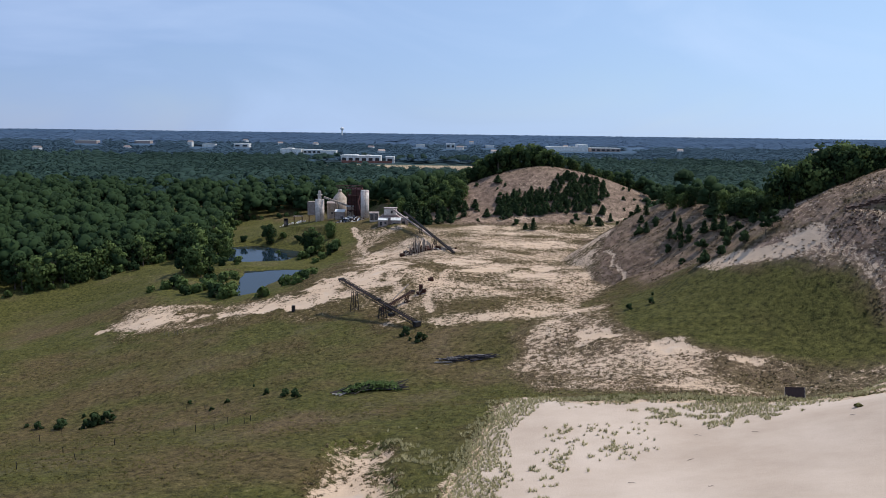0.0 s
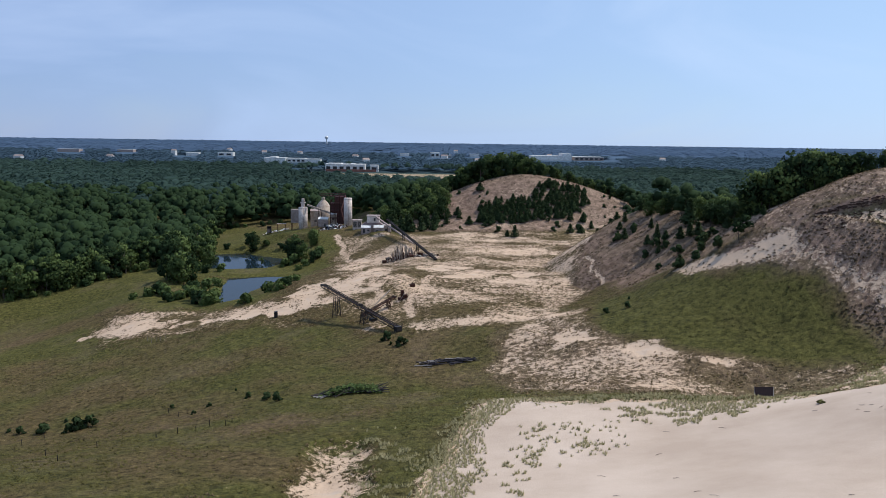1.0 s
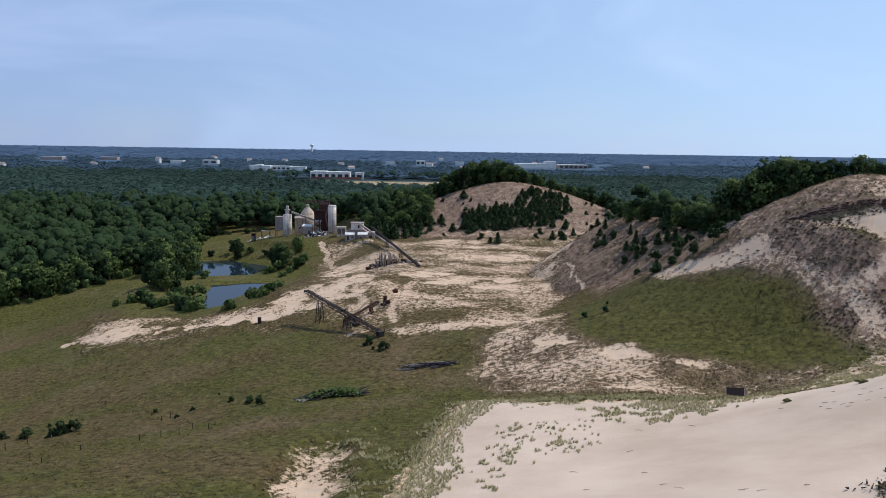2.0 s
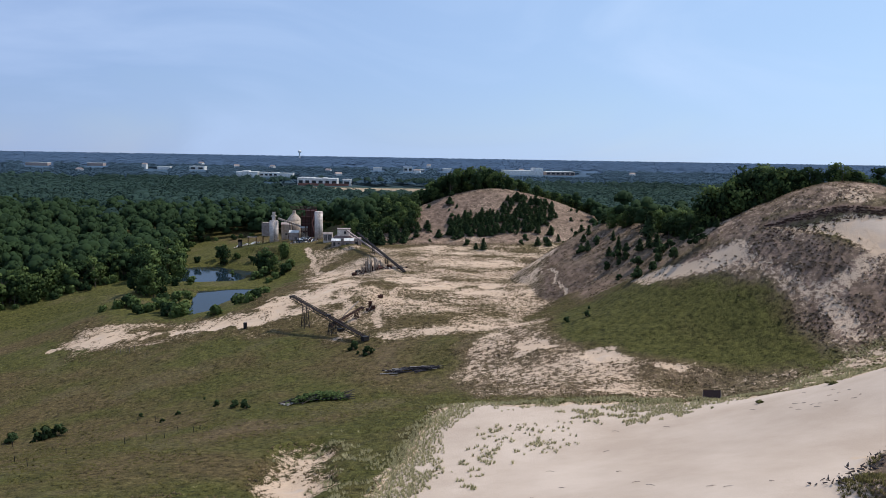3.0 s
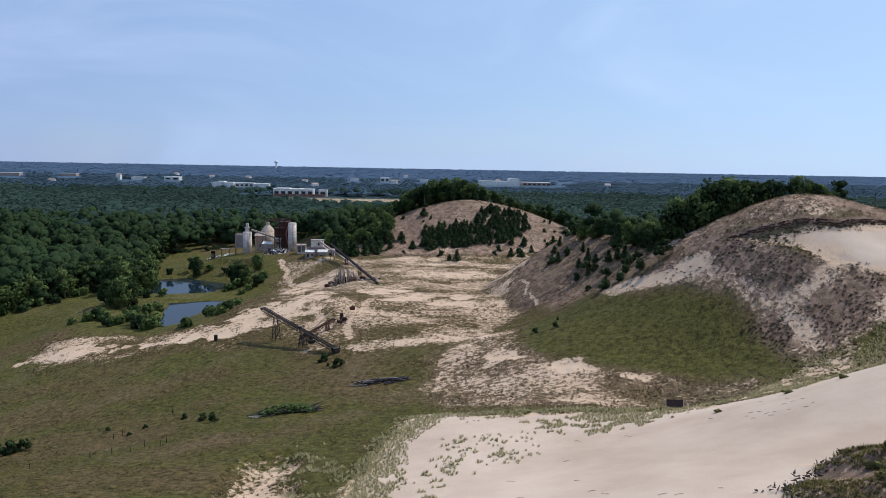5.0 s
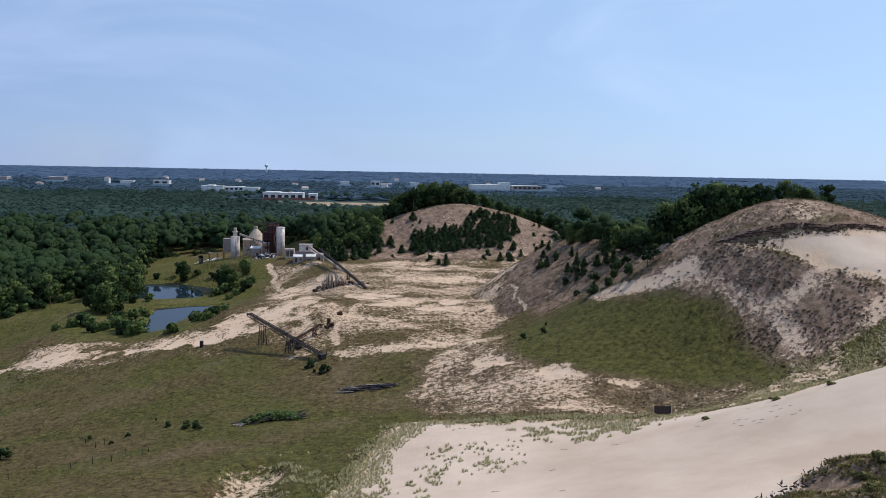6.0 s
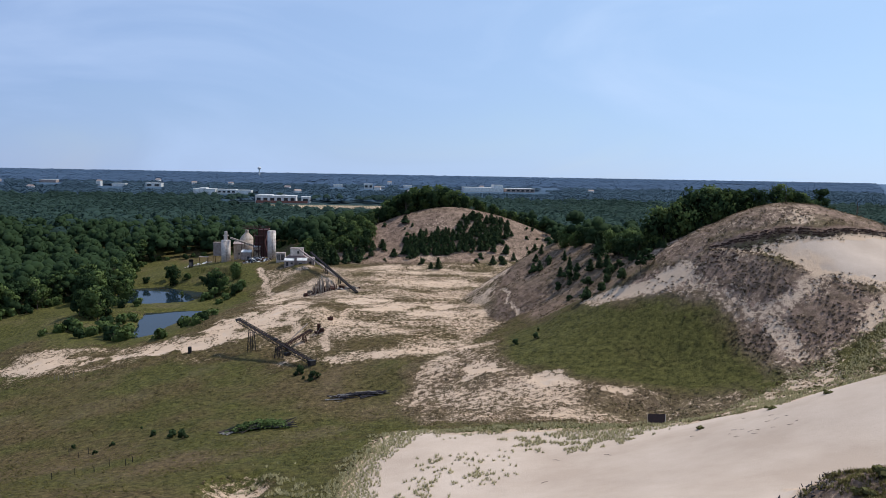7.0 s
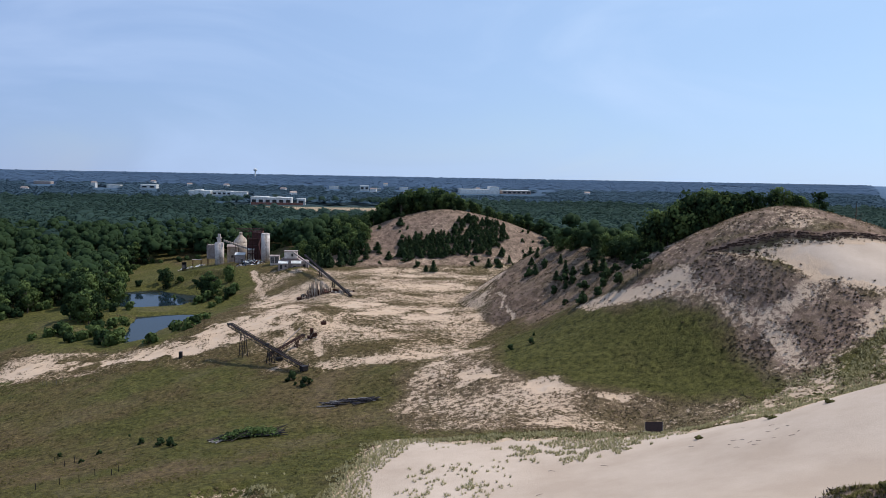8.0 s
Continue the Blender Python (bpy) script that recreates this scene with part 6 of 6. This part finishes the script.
# dark root mat eroding out of the mound
roots = empty_thing("root_mat", at_ground(55, 102.5, 33, 0), "dark tangle of eroded roots at the mound's edge", "roots")
zc = height(55, 102.5)
for k in range(90):
    bm = bmesh.new()
    u, v = rnd.uniform(-8, 7), rnd.gauss(-.6, 1.0)
    p0 = Vector((u, v, .15 + max(0, .8 - abs(v)) * .3))
    p1 = p0 + Vector((rnd.uniform(-.9, .9), rnd.uniform(-.5, .5), rnd.uniform(-.15, .35)))
    gx0 = height(55 + u * .839 - v * .545, 102.5 + u * .545 + v * .839) - zc
    p0.z += gx0
    p1.z += gx0
    tube(bm, p0, p1, rnd.uniform(.06, .16), .03, 5)
    part("root", bm, MAT_DARKLOG if k % 3 else MAT_BARK, roots)


# ---- far buildings ----
def warehouse(x, y, w, d, h, label, bays=0, wall=None, extra=()):
    t = empty_thing("warehouse", at_ground(x, y, 0, .5), label, "building", "far buildings")
    bm = bmesh.new()
    box(bm, -w / 2, w / 2, -d / 2, d / 2, -2, h)
    part("wall", bm, wall or MAT_WHITE, t)
    bm = bmesh.new()
    box(bm, -w / 2 - .5, w / 2 + .5, -d / 2 - .5, d / 2 + .5, h, h + .8)
    part("roof", bm, MAT_WHITE, t, "flat pale roof")
    for k in range(bays):
        u = -w / 2 + (k + .5) * w / bays
        bm = bmesh.new()
        box(bm, u - w / bays * .3, u + w / bays * .3, -d / 2 - .3, -d / 2 + .3, h * .3, h * .75)
        part("window", bm, MAT_GLASS_DARK, t)
    for x0, x1, z1 in extra:
        bm = bmesh.new()
        box(bm, x0, x1, -d / 2 + 1, d / 2 - 1, h, z1)
        part("roof_block", bm, MAT_WHITE, t)
    return t


MAT_BRICK = worn("red_brick", (0.30, 0.13, 0.10), (0.18, 0.08, 0.06), 0.85, 0, 0.2)
warehouse(-136, 1395, 68, 30, 12, "white warehouse with dark dock doors", 6, None, ((-30, -6, 14), (8, 16, 13.5)))
warehouse(-86, 1390, 14, 20, 11, "small white annex of the warehouse", 1)
br = empty_thing("wall", at_ground(-128, 1372, 0, .5), "low red brick yard wall", "wall")
bm = bmesh.new()
box(bm, -40, 46, -1, 1, -1, 4.5)
part("wall", bm, MAT_BRICK, br)
warehouse(-330, 1788, 46, 30, 10, "low white factory hall", 0, None, ((-10, 4, 13),))
warehouse(-285, 1800, 40, 30, 9, "low white factory hall", 4)
warehouse(-248, 1792, 34, 26, 8, "low white factory hall")
warehouse(-536, 2175, 40, 30, 10, "white warehouse among trees", 2)
warehouse(-620, 2160, 34, 24, 8, "white warehouse among trees")
warehouse(345, 2190, 110, 50, 12, "long white plant with a tall block", 0, None, ((28, 54, 20),))
warehouse(450, 2200, 80, 50, 10, "pale grey plant hall", 6, MAT_TIN)
warehouse(-1010, 2300, 60, 24, 9, "pale grey hall among trees", 0, MAT_TIN)
warehouse(-880, 2380, 46, 24, 8, "pale grey hall among trees", 0, MAT_TIN)
warehouse(30, 2300, 26, 20, 14, "white block among trees", 2)
warehouse(62, 2310, 30, 20, 7, "white block among trees")
warehouse(150, 2420, 26, 18, 8, "white block among trees")
warehouse(-60, 2400, 26, 16, 8, "white block among trees")
for k in range(16):
    rnd = random.Random(300 + k)
    yy = rnd.uniform(1500, 2700)
    xx = rnd.uniform(-.5, .5) * yy
    hs = empty_thing("house", at_ground(xx, yy, rnd.uniform(-30, 30), .5), "small pale house among distant trees", "house", "far houses")
    w, d, h = rnd.uniform(10, 18), rnd.uniform(8, 11), rnd.uniform(11, 14)
    bm = bmesh.new()
    box(bm, -w / 2, w / 2, -d / 2, d / 2, -1, h)
    part("wall", bm, MAT_WHITE, hs)
    bm = bmesh.new()
    v = [bm.verts.new(c) for c in ((-w / 2 - .5, -d / 2 - .5, h), (w / 2 + .5, -d / 2 - .5, h), (w / 2 + .5, d / 2 + .5, h), (-w / 2 - .5, d / 2 + .5, h), (-w / 2, 0, h + 3.5), (w / 2, 0, h + 3.5))]
    bm.faces.new((v[0], v[1], v[5], v[4])), bm.faces.new((v[2], v[3], v[4], v[5])), bm.faces.new((v[1], v[2], v[5])), bm.faces.new((v[3], v[0], v[4]))
    part("roof", bm, MAT_TIN, hs)
tower = empty_thing("water_tower", at_ground(-480, 3900, 0, .5), "white ball-topped water tower on the horizon", "water tower")
bm = bmesh.new()
tube(bm, (0, 0, -1), (0, 0, 30), 4.5, 3, 16)
part("stem", bm, MAT_WHITE, tower)
bm = bmesh.new()
bmesh.ops.create_uvsphere(bm, u_segments=24, v_segments=14, radius=9, matrix=Matrix.Translation((0, 0, 36)) @ Matrix.Diagonal((1, 1, .8, 1)))
part("tank", bm, MAT_WHITE, tower, "", True)


# clods of dark root-bound soil broken from the scarp
def clods(name, spots, size, mat, label, seed):
    rng = np.random.default_rng(seed)
    cube = np.array([(a, b, c) for a in (-1, 1) for b in (-1, 1) for c in (-1, 1)], float)
    quad = np.array([(0, 1, 3, 2), (4, 6, 7, 5), (0, 4, 5, 1), (2, 3, 7, 6), (0, 2, 6, 4), (1, 5, 7, 3)])
    n = len(spots)
    dims = size * rng.uniform(0.5, 1.5, (n, 1, 3)) * np.array([1.5, 0.8, 0.5])
    v = cube[None] * dims * rng.uniform(0.65, 1.1, (n, 8, 3))
    a = rng.uniform(-0.6, 0.6, n)
    ca, sa = np.cos(a)[:, None], np.sin(a)[:, None]
    vx, vy = v[..., 0] * ca - v[..., 1] * sa, v[..., 0] * sa + v[..., 1] * ca
    z = land(spots[:, 0], spots[:, 1])
    v = np.stack([vx + spots[:, :1], vy + spots[:, 1:2], v[..., 2] + z[:, None] + 0.1], -1).reshape(-1, 3)
    f = (quad[None] + 8 * np.arange(n)[:, None, None]).reshape(-1, 4)
    return tagged(mesh_np(name, v, f, mat), label, "soil clods", kind="stuff")


MAT_SOIL = worn("dark_root_soil", (0.10, 0.06, 0.045), (0.045, 0.028, 0.022), 0.95, 0, 1.5)
rng = np.random.default_rng(331)
line = np.array(BLOWOUT[:4], float)
u = rng.uniform(0, 3, 700)
i = u.astype(int)
on = line[i] + (line[i + 1] - line[i]) * (u - i)[:, None]
slip = np.abs(rng.normal(0, 0.4, 700)) + (rng.uniform(0, 1, 700) < 0.35) * rng.uniform(0, 8, 700) * np.clip(1 - u / 2.2, 0.1, 1)
spots = on + np.column_stack([rng.normal(0, .4, 700) - 0.3 * slip, 0.5 - slip])
clods("soil_clods", spots, 0.2, MAT_SOIL, "dark clods of root-bound soil below the scarp", 332)
